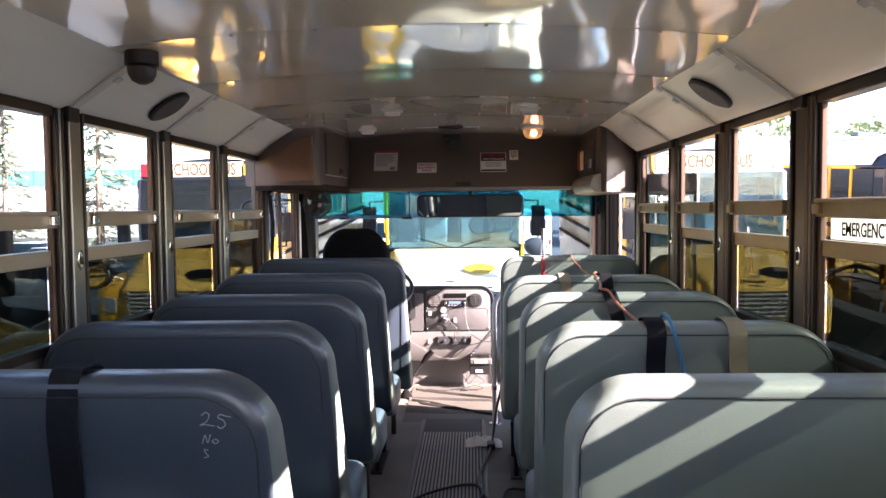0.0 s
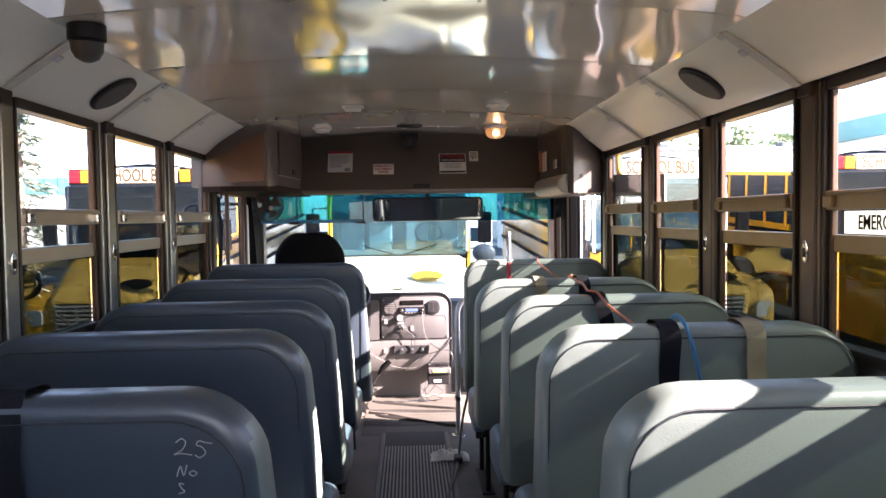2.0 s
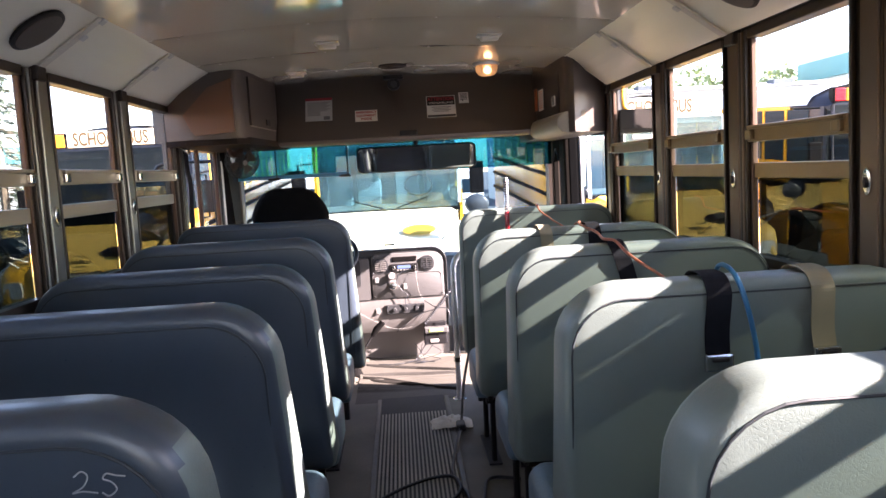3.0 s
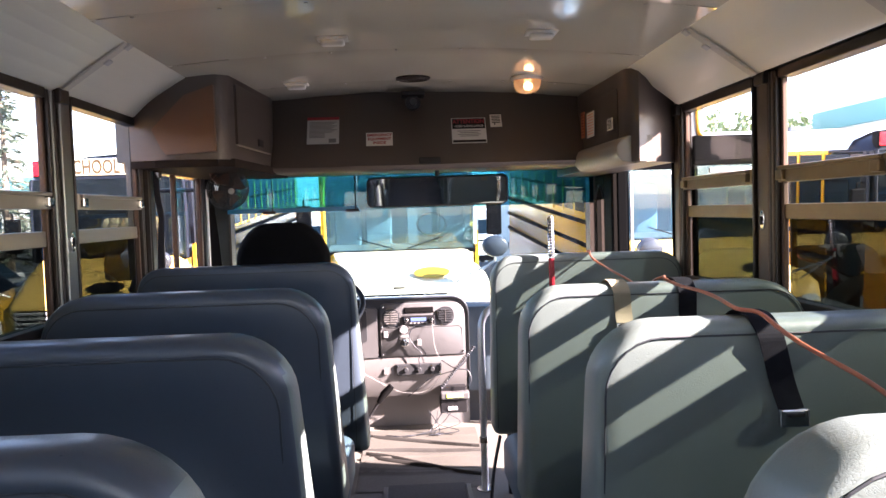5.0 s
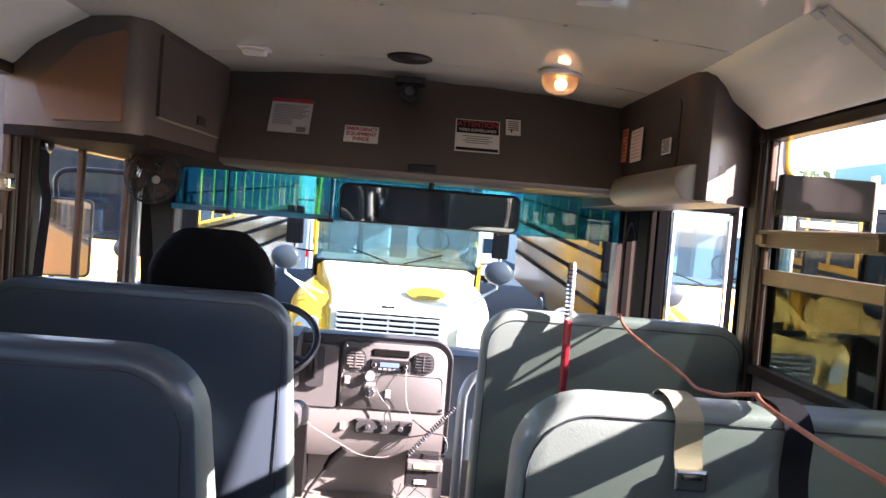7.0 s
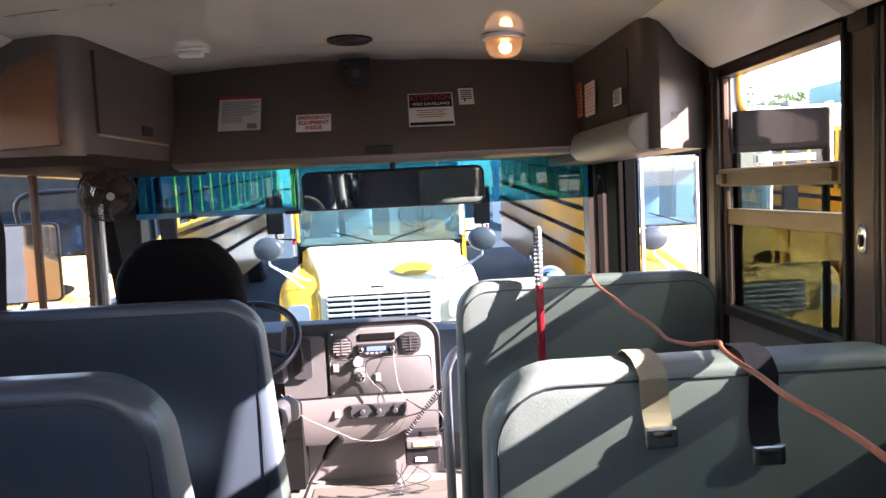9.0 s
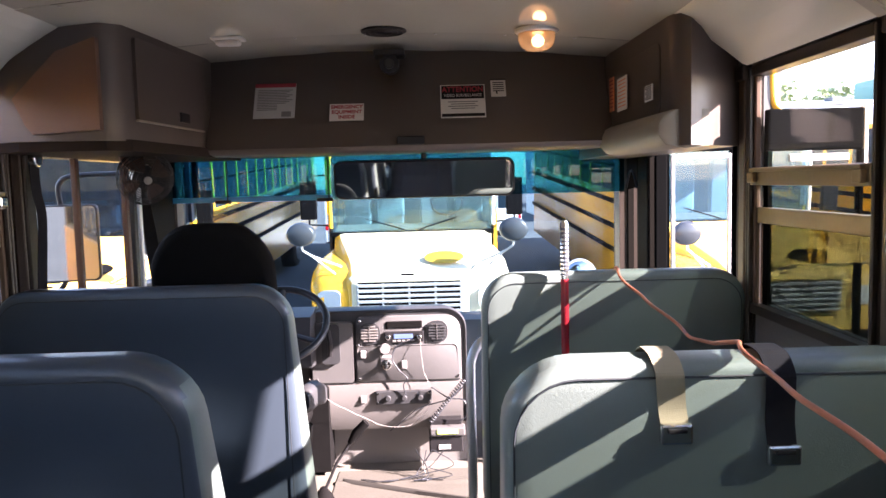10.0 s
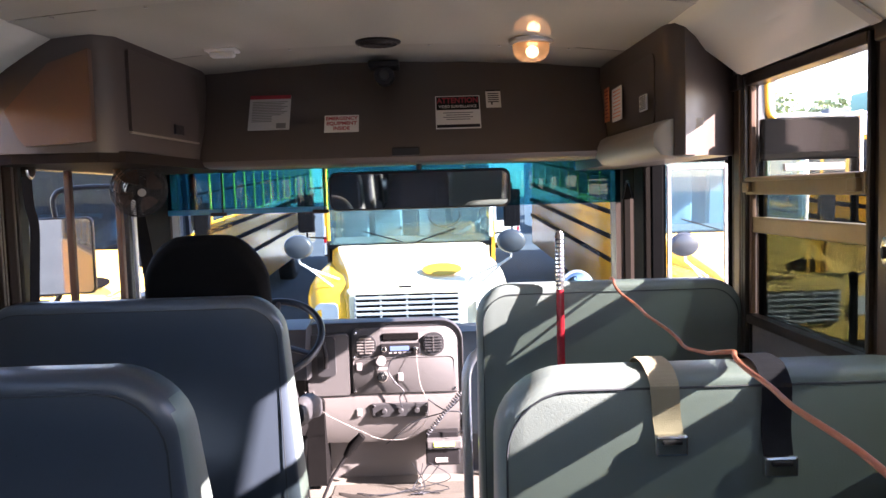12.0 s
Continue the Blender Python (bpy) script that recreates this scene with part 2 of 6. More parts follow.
beige_mat = mk("beige_floor_mat", (0.072, 0.064, 0.053), rough=0.7, var=0.2, scale=5, bump=0.3, bscale=120, stain=0.3)
dash_grey = mk("dash_plastic", (0.082, 0.078, 0.077), rough=0.55, var=0.08, scale=3, bump=0.3, bscale=300)
dash_beige = mk("dash_beige_plastic", (0.128, 0.118, 0.112), rough=0.55, var=0.08, scale=3, bump=0.3, bscale=300)
dash_dark = mk("dash_dark_plastic", (0.03, 0.03, 0.032), rough=0.5, var=0.1, bump=0.2, bscale=300)
dash_teal = mk("dash_blue_grey_plastic", (0.032, 0.048, 0.06), rough=0.5, var=0.1, bump=0.2, bscale=300)
fabric_black = mk("black_fabric", (0.007, 0.0065, 0.0065), rough=0.95, var=0.3, scale=20, bump=0.5, bscale=400, spec=0.03)
rail_alu = mk("brushed_aluminium", (0.72, 0.71, 0.70), rough=0.42, metal=0.7, var=0.08, scale=8, bump=0.05)
switch_grey = mk("pale_grey_switch_plastic", (0.20, 0.19, 0.185), rough=0.5, var=0.1, bump=0.05)
bead_alu = mk("dull_aluminium_bead", (0.36, 0.355, 0.35), rough=0.5, metal=0.3, var=0.1, scale=8, bump=0.05, spec=0.2)
chrome = mk("chrome", (0.75, 0.74, 0.72), rough=0.18, metal=1.0, var=0.05, bump=0)
white_plastic = mk("white_plastic", (0.72, 0.71, 0.68), rough=0.45, var=0.05, bump=0.05)
plate_white = mk("white_plate", (0.80, 0.79, 0.75), rough=0.5, var=0.05, bump=0)
pw_n, pw_l = plate_white.node_tree.nodes, plate_white.node_tree.links     # thin sheet that lets daylight through
pw_t, pw_m = pw_n.new("ShaderNodeBsdfTranslucent"), pw_n.new("ShaderNodeMixShader")
pw_t.inputs[0].default_value, pw_m.inputs[0].default_value = (0.85, 0.84, 0.80, 1), 0.55
pw_l.new(pw_n["Principled BSDF"].outputs[0], pw_m.inputs[1])
pw_l.new(pw_t.outputs[0], pw_m.inputs[2])
pw_l.new(pw_m.outputs[0], pw_n["Material Output"].inputs[0])
paper = mk("paper_label", (0.62, 0.60, 0.57), rough=0.6, var=0.05, bump=0)
grey_paper = mk("grey_paper_label", (0.42, 0.42, 0.42), rough=0.5, var=0.06, bump=0)
ink_red = mk("red_ink", (0.32, 0.02, 0.035), rough=0.6, var=0.1, bump=0)
ink_dark = mk("dark_ink", (0.022, 0.02, 0.02), rough=0.8, var=0.1, bump=0, spec=0.08)
ink_grey = mk("grey_print", (0.17, 0.17, 0.17), rough=0.8, var=0.1, bump=0, spec=0.08)
ink_orange = mk("orange_ink", (0.65, 0.2, 0.08), rough=0.6, var=0.1, bump=0)
bus_yellow = mk("school_bus_yellow", (0.72, 0.37, 0.03), rough=0.16, var=0.08, scale=1.5, bump=0.0, spec=0.40)
bus_black = mk("bus_black_trim", (0.005, 0.005, 0.006), rough=0.6, var=0.15, bump=0, spec=0.03)
bus_navy = mk("navy_front_cap", (0.010, 0.013, 0.022), rough=0.4, var=0.15, bump=0, spec=0.2)
bus_white = mk("bus_white_roof", (0.72, 0.72, 0.70), rough=0.3, var=0.05, bump=0)
tyre = mk("tyre_rubber", (0.02, 0.02, 0.02), rough=0.8, var=0.2, bump=0.3)
asphalt = mk("asphalt", (0.060, 0.074, 0.084), rough=0.9, var=0.25, scale=0.6, bump=0.6, bscale=60, stain=0.25, tint=(0.080, 0.095, 0.105), spec=0.2)
pane_clear = glassy("clear_pane", (0.93, 0.95, 0.94), dust=0.02, spread=(0.0, 0.9))
pane_door = glassy("door_pane", (0.90, 0.95, 0.96), dust=0.004)
pane_mid = glassy("grey_pane", (0.56, 0.60, 0.57), dust=0.02)
pane_tint = glassy("tinted_pane", (0.145, 0.165, 0.15), dust=0.01)
pane_screen = glassy("windscreen_pane", (0.55, 0.64, 0.66), dust=0.003)
visor_tint = glassy("blue_visor_acrylic", (0.10, 0.50, 0.60), dust=0.003)
bus_glass = mk("far_bus_glass", (0.010, 0.024, 0.038), rough=0.25, var=0.3, scale=1.0, bump=0, spec=0.06)
mirror_face = mk("mirror_face", (0.8, 0.8, 0.8), rough=0.02, metal=1.0, var=0.02, bump=0)
mirror_dim = mk("dark_tinted_mirror", (0.42, 0.42, 0.40), rough=0.03, metal=1.0, var=0.03, bump=0)
lamp_red = mk("red_lens", (0.45, 0.01, 0.02), rough=0.15, var=0.05, bump=0)
lamp_amber = mk("amber_lens", (0.75, 0.3, 0.02), rough=0.15, var=0.05, bump=0)
# red and amber lenses again, with sun glare painted in as a paler tone
lens_glare_red = mk("glare_red_lens", (0.62, 0.30, 0.30), rough=0.15, var=0.15, bump=0)
lens_glare_amber = mk("glare_amber_lens", (0.80, 0.66, 0.36), rough=0.15, var=0.15, bump=0)
door_brown = mk("brown_door_paint", (0.035, 0.018, 0.012), rough=0.5, var=0.2, bump=0)
lens_clear = mk("headlight_lens", (0.55, 0.6, 0.62), rough=0.1, var=0.1, bump=0)

# two paler yellows: sun glare on the hoods is put into the paint
hood_glare = mk("glare_paled_hood_yellow", (0.80, 0.50, 0.12), rough=0.45, var=0.06, scale=1.5, bump=0.0, spec=0.3)
hood_sunlit = mk("sunlit_hood_yellow", (0.86, 0.74, 0.50), rough=0.62, var=0.05, scale=1.5, bump=0.0, spec=1.0)
outer_yellow = mk("own_bus_yellow", (0.78, 0.40, 0.03), rough=0.3, var=0.06, bump=0)
strap_dark = mk("black_webbing", (0.016, 0.016, 0.020), rough=0.9, var=0.25, scale=30, bump=0.2, bscale=500, spec=0.06)
strap_tan = mk("tan_webbing", (0.29, 0.25, 0.165), rough=0.85, var=0.2, scale=12, bump=0.2, bscale=500)
cord_orange = mk("orange_cord", (0.42, 0.13, 0.07), rough=0.5, var=0.2, scale=20, bump=0.1)
cord_black = mk("black_cord", (0.015, 0.017, 0.022), rough=0.45, var=0.2, bump=0.1)
cord_blue = mk("blue_cord", (0.02, 0.16, 0.32), rough=0.4, var=0.1, bump=0.1)
cord_white = mk("white_cord", (0.33, 0.31, 0.29), rough=0.5, var=0.1, bump=0.1)
pole_red = mk("red_pole_paint", (0.32, 0.015, 0.025), rough=0.25, var=0.1, bump=0)
cloth_white = mk("white_rag", (0.7, 0.69, 0.67), rough=0.9, var=0.12, scale=20, bump=0.6, bscale=200)
chalk = mk("chalk_marks", (0.36, 0.36, 0.36), rough=0.9, var=0.2, scale=40, bump=0)
lcd_green = glow("green_display", (0.55, 0.75, 0.1), 0.6)
lcd_blue = glow("blue_display", (0.06, 0.09, 0.18), 0.3)
lamp_glow = glow("warm_bulb", (1.0, 0.70, 0.38), 1.2)
lamp_amber_dish = mk("lamp_reflector", (0.55, 0.40, 0.24), rough=0.35, metal=0.6, var=0.1, bump=0)
# the heavy pale layer is no dust: it paints the lens's glow
lamp_lens = glassy("lamp_lens_glass", (0.86, 0.74, 0.56), gain=0.7, rough=0.12, dust=0.6, dust_colour=(0.82, 0.72, 0.60), spread=(-0.3, 0.8))
leaf = mk("broad_leaves", (0.25, 0.30, 0.15), rough=0.6, var=0.4, scale=0.8, bump=0)
needle = mk("spruce_needles", (0.09, 0.12, 0.085), rough=0.7, var=0.4, scale=0.8, bump=0)
bark = mk("bark", (0.12, 0.09, 0.065), rough=0.9, var=0.3, scale=5, bump=0.6, bscale=30)
teal_metal = mk("teal_sheet_metal", (0.06, 0.24, 0.24), rough=0.45, var=0.1, scale=0.4, bump=0.0)
shed_white = mk("white_sheet_metal", (0.62, 0.62, 0.6), rough=0.5, var=0.08, scale=0.3, bump=0.0)
car_white = mk("white_car_paint", (0.75, 0.75, 0.74), rough=0.2, var=0.03, bump=0)
car_grey = mk("silver_car_paint", (0.35, 0.37, 0.39), rough=0.2, var=0.03, bump=0)

bus_screen_dark = glassy("dark_bus_windscreen_glass", (0.10, 0.17, 0.24), gain=0.22, dust=0.03, dust_colour=(0.10, 0.20, 0.34), spread=(-0.6, 1.4))
cab_vinyl = mk("pale_blue_seat_vinyl", (0.15, 0.195, 0.22), rough=0.5, var=0.1, bump=0)
bus_screen = glassy("bus_windscreen_glass", (0.62, 0.86, 0.88), gain=1.6, dust=0.12, dust_colour=(0.34, 0.56, 0.60), spread=(-0.6, 1.6))
# its blue diffuse layer paints in the sky reflected by the screen
bus_screen_blue = glassy("blue_bus_windscreen_glass", (0.50, 0.70, 0.78), gain=1.2, dust=0.06, dust_colour=(0.18, 0.42, 0.56), spread=(-0.6, 1.6))
sign_ink = mk("brown_sign_letters", (0.085, 0.05, 0.02), rough=0.5, var=0.1, bump=0)
silver_paint = mk("silver_grille_paint", (0.55, 0.55, 0.54), rough=0.35, metal=0.3, var=0.08, bump=0)
oval_brown = mk("oval_plate_brown", (0.52, 0.31, 0.03), rough=0.35, var=0.08, bump=0)
seam_metal = mk("dull_seam_metal", (0.16, 0.15, 0.135), rough=0.5, metal=0.5, var=0.35, scale=12, bump=0.1)

# ---------------------------------------------------------------- the bus: shell
XW = 1.14                      # inner face of the window posts
PITCH, SHEET = 0.757, 0.709    # window posts and ceiling sheets
POST0 = {-1: 2.495, 1: 2.46}    # one post's centre on each side
Y_REAR, Y_FRONT = -1.10, 6.32
SILL, HEAD = 0.945, 1.705
WALL_OUT = {-1: -0.005, 1: 0.025}   # the walls stand a little out of the middle
END_POST = {-1: 4.775, 1: 4.785}   # narrower posts behind the cabinets


def sbox(bm, side, a, b, y0, y1, z0, z1, bev=0.0):
    """A box given by its distances a < b from the bus's middle, on one side."""
    a, b = a + WALL_OUT[side], b + WALL_OUT[side]
    x0, x1 = (a, b) if side > 0 else (-b, -a)
    return box(bm, x0, x1, y0, y1, z0, z1, bev)


floor_bm = box(BM(), -1.24, 1.24, Y_REAR, 6.1, -0.06, 0.0)
floor_ob = tagged(part("floor", floor_bm, floor_rubber), "dark worn rubber bus floor, scuffed and dusty", "floor", kind="structure")


def make_walls():
    for side, word in ((-1, "left"), (1, "right")):
        posts = [POST0[side] + PITCH * k for k in range(-4, 3)]
        wall = BM()
        door0, door1 = 4.84, 5.78
        if side < 0:
            sbox(wall, side, 1.16, 1.24, Y_REAR, Y_FRONT, -0.05, SILL)
        else:
            sbox(wall, side, 1.16, 1.24, Y_REAR, door0 - 0.05, -0.05, SILL)
            sbox(wall, side, 1.16, 1.24, door1 + 0.05, Y_FRONT, -0.05, 0.86)
        sbox(wall, side, 1.16, 1.20, Y_REAR, 4.75, HEAD, 1.90)
        sbox(wall, side, 1.16, 1.24, 4.75, Y_FRONT, 1.53, 1.90)
        sbox(wall, side, 1.16, 1.24, Y_REAR, posts[0] - 0.36, SILL, HEAD)
        sbox(wall, side, 1.18, 1.20, 4.735, 4.835, SILL, HEAD)
        tagged(part("wall_" + word, wall, wall_paint), "painted steel bus side wall below dark-framed windows", "wall", kind="structure")
        skin = BM()
        for z0, z1, ya, yb, a in ((-0.75, SILL - 0.02, Y_REAR, 4.74 if side > 0 else 5.6, 1.243), (HEAD + 0.02, 1.95, Y_REAR, 4.74, 1.203)):
            sbox(skin, side, a, a + 0.019, ya, yb, z0, z1, 0.006)
        tagged(part("outer_skin_" + word, skin, outer_yellow), "yellow painted outer skin of the bus", "wall", kind="structure")
        # posts, each with two ribs, a channel and an oval escutcheon
        for k, y in enumerate(posts + [END_POST[side]]):
            end = y == END_POST[side]
            w = 0.052 if end else 0.095
            po = thing("window_post", "dark bronze aluminium window post between bus windows", "post", (side * (XW + WALL_OUT[side]), y, SILL - 0.3), group="window posts", kind="structure")
            b = BM()
            h = HEAD - SILL + 0.3
            sg = 1 if side > 0 else -1
            def lb(bm, a, c, y0, y1, z0, z1, bev=0.0):
                x0, x1 = sorted((sg * a, sg * c))
                return box(bm, x0, x1, y0, y1, z0, z1, bev)
            lb(b, 0.012, 0.034, -w, w, 0, h)
            part("post_body", b, lip_dark if end and side < 0 else bronze, po)
            cover = (lip_dark if end else rib_lit) if side < 0 else rib_brown
            c0, c1 = (-0.01, 0.035) if end else (-0.008, 0.064) if side < 0 else (-0.034, 0.040)
            part("cover_plate", lb(BM(), -0.004, 0.012, c0, c1, 0, h, 0.004), cover, po)
            for yy in (-0.043, -0.026, 0.044) if end else (-0.083, -0.060, -0.043, 0.083):
                if yy + 0.008 < c0 or yy - 0.008 > c1:
                    part("rib", lb(BM(), -0.003, 0.012, yy - 0.006, yy + 0.006, 0, h, 0.003), cover if yy == -0.060 else bronze, po)
            mid = (c0 + c1) / 2
            part("top_bracket", lb(BM(), -0.02, 0.012, -0.034, 0.034, h - 0.035, h + 0.012, 0.005), bronze, po)
            if not end:
                e = disc(BM(), (0, 0, 0), "x", 0.017, 0.034, 0.006 * -sg, n=16)
                es = part("escutcheon", e, chrome, po, "oval worn metal escutcheon", smooth=40)
                es.location = (-0.004 * sg, mid, 1.225 - SILL + 0.3)
                kb = disc(BM(), (0, 0, 0), "x", 0.006, 0.014, 0.006 * -sg, n=10)
                ko = part("keyhole", kb, black_metal, po)
                ko.location = (-0.0095 * sg, mid, 1.222 - SILL + 0.3)
        # windows
        ends = [posts[0] - 0.36] + posts + [END_POST[side]]
        for k, (ya, yb) in enumerate(zip(ends, ends[1:])):
            y0 = ya + (0.095 if k else 0.0)
            y1 = yb - (0.052 if yb == END_POST[side] else 0.095)
            if y1 - y0 < 0.1:
                continue
            win = thing("window_%d" % (k + 1 + (8 if side > 0 else 0)), "split-sash bus window with clear upper and tinted lower pane", "window", (side * (XW + WALL_OUT[side]), y0, SILL), kind="structure")
            L = y1 - y0
            def wb(a, c, u0, u1, z0, z1, bev=0.003):
                x0, x1 = sorted((sg * a, sg * c))
                return box(BM(), x0, x1, u0, u1, z0 - SILL, z1 - SILL, bev)
            part("head_rail", wb(0.0, 0.052, 0, L, HEAD - 0.028, HEAD + 0.004), bronze, win)
            part("sill_rail", wb(0.0, 0.06, 0, L, SILL, SILL + 0.03), bronze, win)
            part("side_rail", wb(0.010, 0.036, 0, 0.012, SILL + 0.03, HEAD - 0.028), bronze, win)
            part("side_rail", wb(0.010, 0.026, L - 0.014, L, SILL + 0.03, HEAD - 0.028), jamb_brown, win)
            dz = -0.014 if side < 0 else 0.0
            sash = rail_metal if side < 0 else rail_shaded
            up = part("upper_sash_rail", wb(-0.002, 0.03, 0.0, L, 1.345 + dz, 1.398 + dz), sash, win)
            part("finger_ledge", wb(-0.014, 0.0, 0.02, L - 0.02, 1.385 + dz, 1.396 + dz, 0.002), sash, up)
            for u in (0.012, L - 0.052):
                part("latch", wb(-0.018, 0.0, u, u + 0.04, 1.352 + dz, 1.384 + dz, 0.004), chrome if side < 0 else rail_shaded, up)
            part("lower_sash_rail", wb(0.016, 0.05, 0.0, L, 1.228 + dz, 1.276 + dz), sash, win)
            for z0, z1, mat_, d, nm in ((1.398 + dz, HEAD - 0.028, pane_clear, 0.022, "upper_pane"), (1.276 + dz, 1.345 + dz, pane_mid, 0.030, "middle_pane"), (SILL + 0.03, 1.228 + dz, pane_tint, 0.031, "lower_pane")):
                g = part(nm, wb(d, d + 0.005, 0.012, L - 0.012, z0 - 0.004, z1 + 0.004, 0), mat_, win)
                g.visible_shadow = mat_ is not pane_clear
            if side > 0 and ya < 2.0 < yb:
                plate = part("exit_plate", wb(0.024, 0.028, 0.03, L - 0.05, 1.280, 1.341, 0), plate_white, win, "pale plate with dark emergency exit lettering")
                writing("lettering", "EMERGENCY EXIT", 0.054, Matrix.Translation((sg * 0.0235, L / 2 - 0.01, 1.309 - SILL)) @ pose(0, 0, 0, 90, 0, -90), ink_dark, win, width=0.82, bold=0.0008)


make_walls()

# rear wall that closes the bus behind the camera, with its door window
rw = BM()
box(rw, -1.24, 1.24, Y_REAR - 0.08, Y_REAR, -0.05, 0.95)
box(rw, -1.24, 1.24, Y_REAR - 0.08, Y_REAR, 1.62, 1.92)
for xa, xb in ((-1.24, -1.0), (-0.42, -0.34), (0.34, 0.42), (1.0, 1.24)):
    box(rw, xa, xb, Y_REAR - 0.08, Y_REAR, 0.95, 1.62)
tagged(part("wall_rear", rw, wall_paint), "painted steel rear wall of the bus with windows", "wall", kind="structure")

# ceiling: shallow crown of painted steel sheets with cross joints
def crown(x):
    return 1.862 + 0.052 * (1 - (x / 0.93) ** 2)


def ceiling_mesh():
    bm = BM()
    xs = [-0.93 + 1.86 * i / 100 for i in range(101)]
    joints = [2.31 + SHEET * k for k in range(-5, 5)]
    ys = [Y_REAR] + joints + [6.0]
    for ya, yb in zip(ys, ys[1:]):
        rings = []
        nn = 10
        for j in range(nn + 1):
            y = ya + (yb - ya) * j / nn
            lip = 0.0014 if j == 0 else 0.0
            rings.append([(x, y, crown(x) - lip + 0.0011 * math.sin(23 * x + 2.2 * math.sin(2.6 * y + ya) + ya) * math.sin(math.pi * j / nn) + 0.0022 * math.sin(7.1 * x + 3 * y + ya) * (0.6 + 0.4 * math.sin(17 * x + 2 * ya)) * math.sin(math.pi * j / nn)) for x in xs])
        rings = [[(xs[0], r[0][1], 1.99)] + r + [(xs[-1], r[0][1], 1.99)] for r in rings]
        loft(bm, rings, cap=False, closed=False)
    box(bm, -1.24, 1.24, Y_REAR - 0.08, 6.32, 1.99, 2.02)
    return bm


ceil = part("ceiling", ceiling_mesh(), ceiling_paint, smooth=30)
tagged(ceil, "glossy pale painted steel bus ceiling with riveted cross joints", "ceiling", kind="structure")
rivet_paint = mk("painted_rivets", (0.36, 0.34, 0.31), rough=0.3, var=0.2, bump=0)
riv = BM()
for k in range(-4, 5):
    y = 2.31 + SHEET * k
    for x in (-0.8, -0.55, -0.3, -0.05, 0.2, 0.45, 0.7):
        disc(riv, (x, y + 0.012, crown(x) - 0.003), "z", 0.006, 0.006, -0.003, n=8)
tagged(part("ceiling_rivets", riv, rivet_paint), "small dark rivets along the ceiling joints", "rivets", kind="stuff")

# cove panels between the window head and the ceiling
def cove_panels():
    for side, word in ((-1, "left"), (1, "right")):
        back = BM()
        pts = [(1.24, 1.72), (1.16, 1.72), (0.93, 1.88), (0.93, 1.97), (1.24, 1.97)]
        loft(back, [[(side * a, Y_REAR, z) for a, z in pts], [(side * a, 4.70, z) for a, z in pts]])
        cove = tagged(part("cove_" + word, back, cove_gap), "pale painted steel cove above the bus windows", "cove panel", kind="structure")
        cuts = [Y_REAR] + [POST0[side] + PITCH * k + 0.03 for k in range(-4, 3)] + [4.72]
        for ya, yb in zip(cuts, cuts[1:]):
            bm = BM()
            prof = [(1.155, 1.712), (1.145, 1.708), (1.130, 1.714)]
            for i in range(1, 5):               # faint lengthwise ribs
                f = i / 5
                a, z = 1.130 - 0.212 * f, 1.714 + 0.146 * f + 0.006 * math.sin(math.pi * f)
                prof += [(a + 0.0035, z - 0.0025), (a + 0.0012, z - 0.0004), (a - 0.0035, z + 0.0030)]
            prof += [(0.918, 1.860), (0.905, 1.872), (0.93, 1.88)]
            loft(bm, [[(side * a, y, z) for a, z in prof] for y in (ya + 0.005, yb - 0.005)])
            part("panel", bm, cove_paint, cove, smooth=25)
            if yb < 4.7:            # sprung clips bridging the joint
                st_ = BM()
                loft(st_, [[(side * a, y, z) for a, z in ((1.136, 1.708), (1.02, 1.789), (0.935, 1.848), (0.916, 1.862), (0.914, 1.856), (0.934, 1.841), (1.018, 1.782), (1.134, 1.702))] for y in (yb - 0.045, yb - 0.006)])
                part("joint_strip", st_, cove_strip, cove, smooth=30)
                for a, z, hw_ in ((0.918, 1.853, 0.012), (0.985, 1.805, 0.012)):
                    cl = part("clip", box(BM(), -hw_, hw_, -0.020, 0.014, -0.005, 0.005, 0.002), silver_paint, cove)
                    cl.location = (side * a, yb, z)
                    cl.rotation_euler = (0, radians(34 * side), 0)


cove_panels()

# aisle strip: ribbed mat between two metal seams
rib = BM()
n_rib = 20
for i in range(n_rib):
    x = -0.145 + 0.335 * i / (n_rib - 1)
    box(rib, x - 0.0042, x + 0.0042, Y_REAR, 4.70, 0.006, 0.014)
aisle = tagged(part("aisle_mat", box(BM(), -0.155, 0.20, Y_REAR, 5.02, 0.001, 0.006), floor_black), "ribbed dark rubber aisle mat, dusty", "mat", kind="structure")
part("ribbing", rib, mat_rubber, aisle, "dusty worn rubber ribs")
for x in (-0.170, 0.215):
    sm = part("seam_strip", box(BM(), x - 0.011, x + 0.011, Y_REAR, 5.0, 0.0, 0.008, 0.003), seam_metal, aisle)


# ---------------------------------------------------------------- seats
FLARE = 0.04    # the backs widen a little towards the cushion


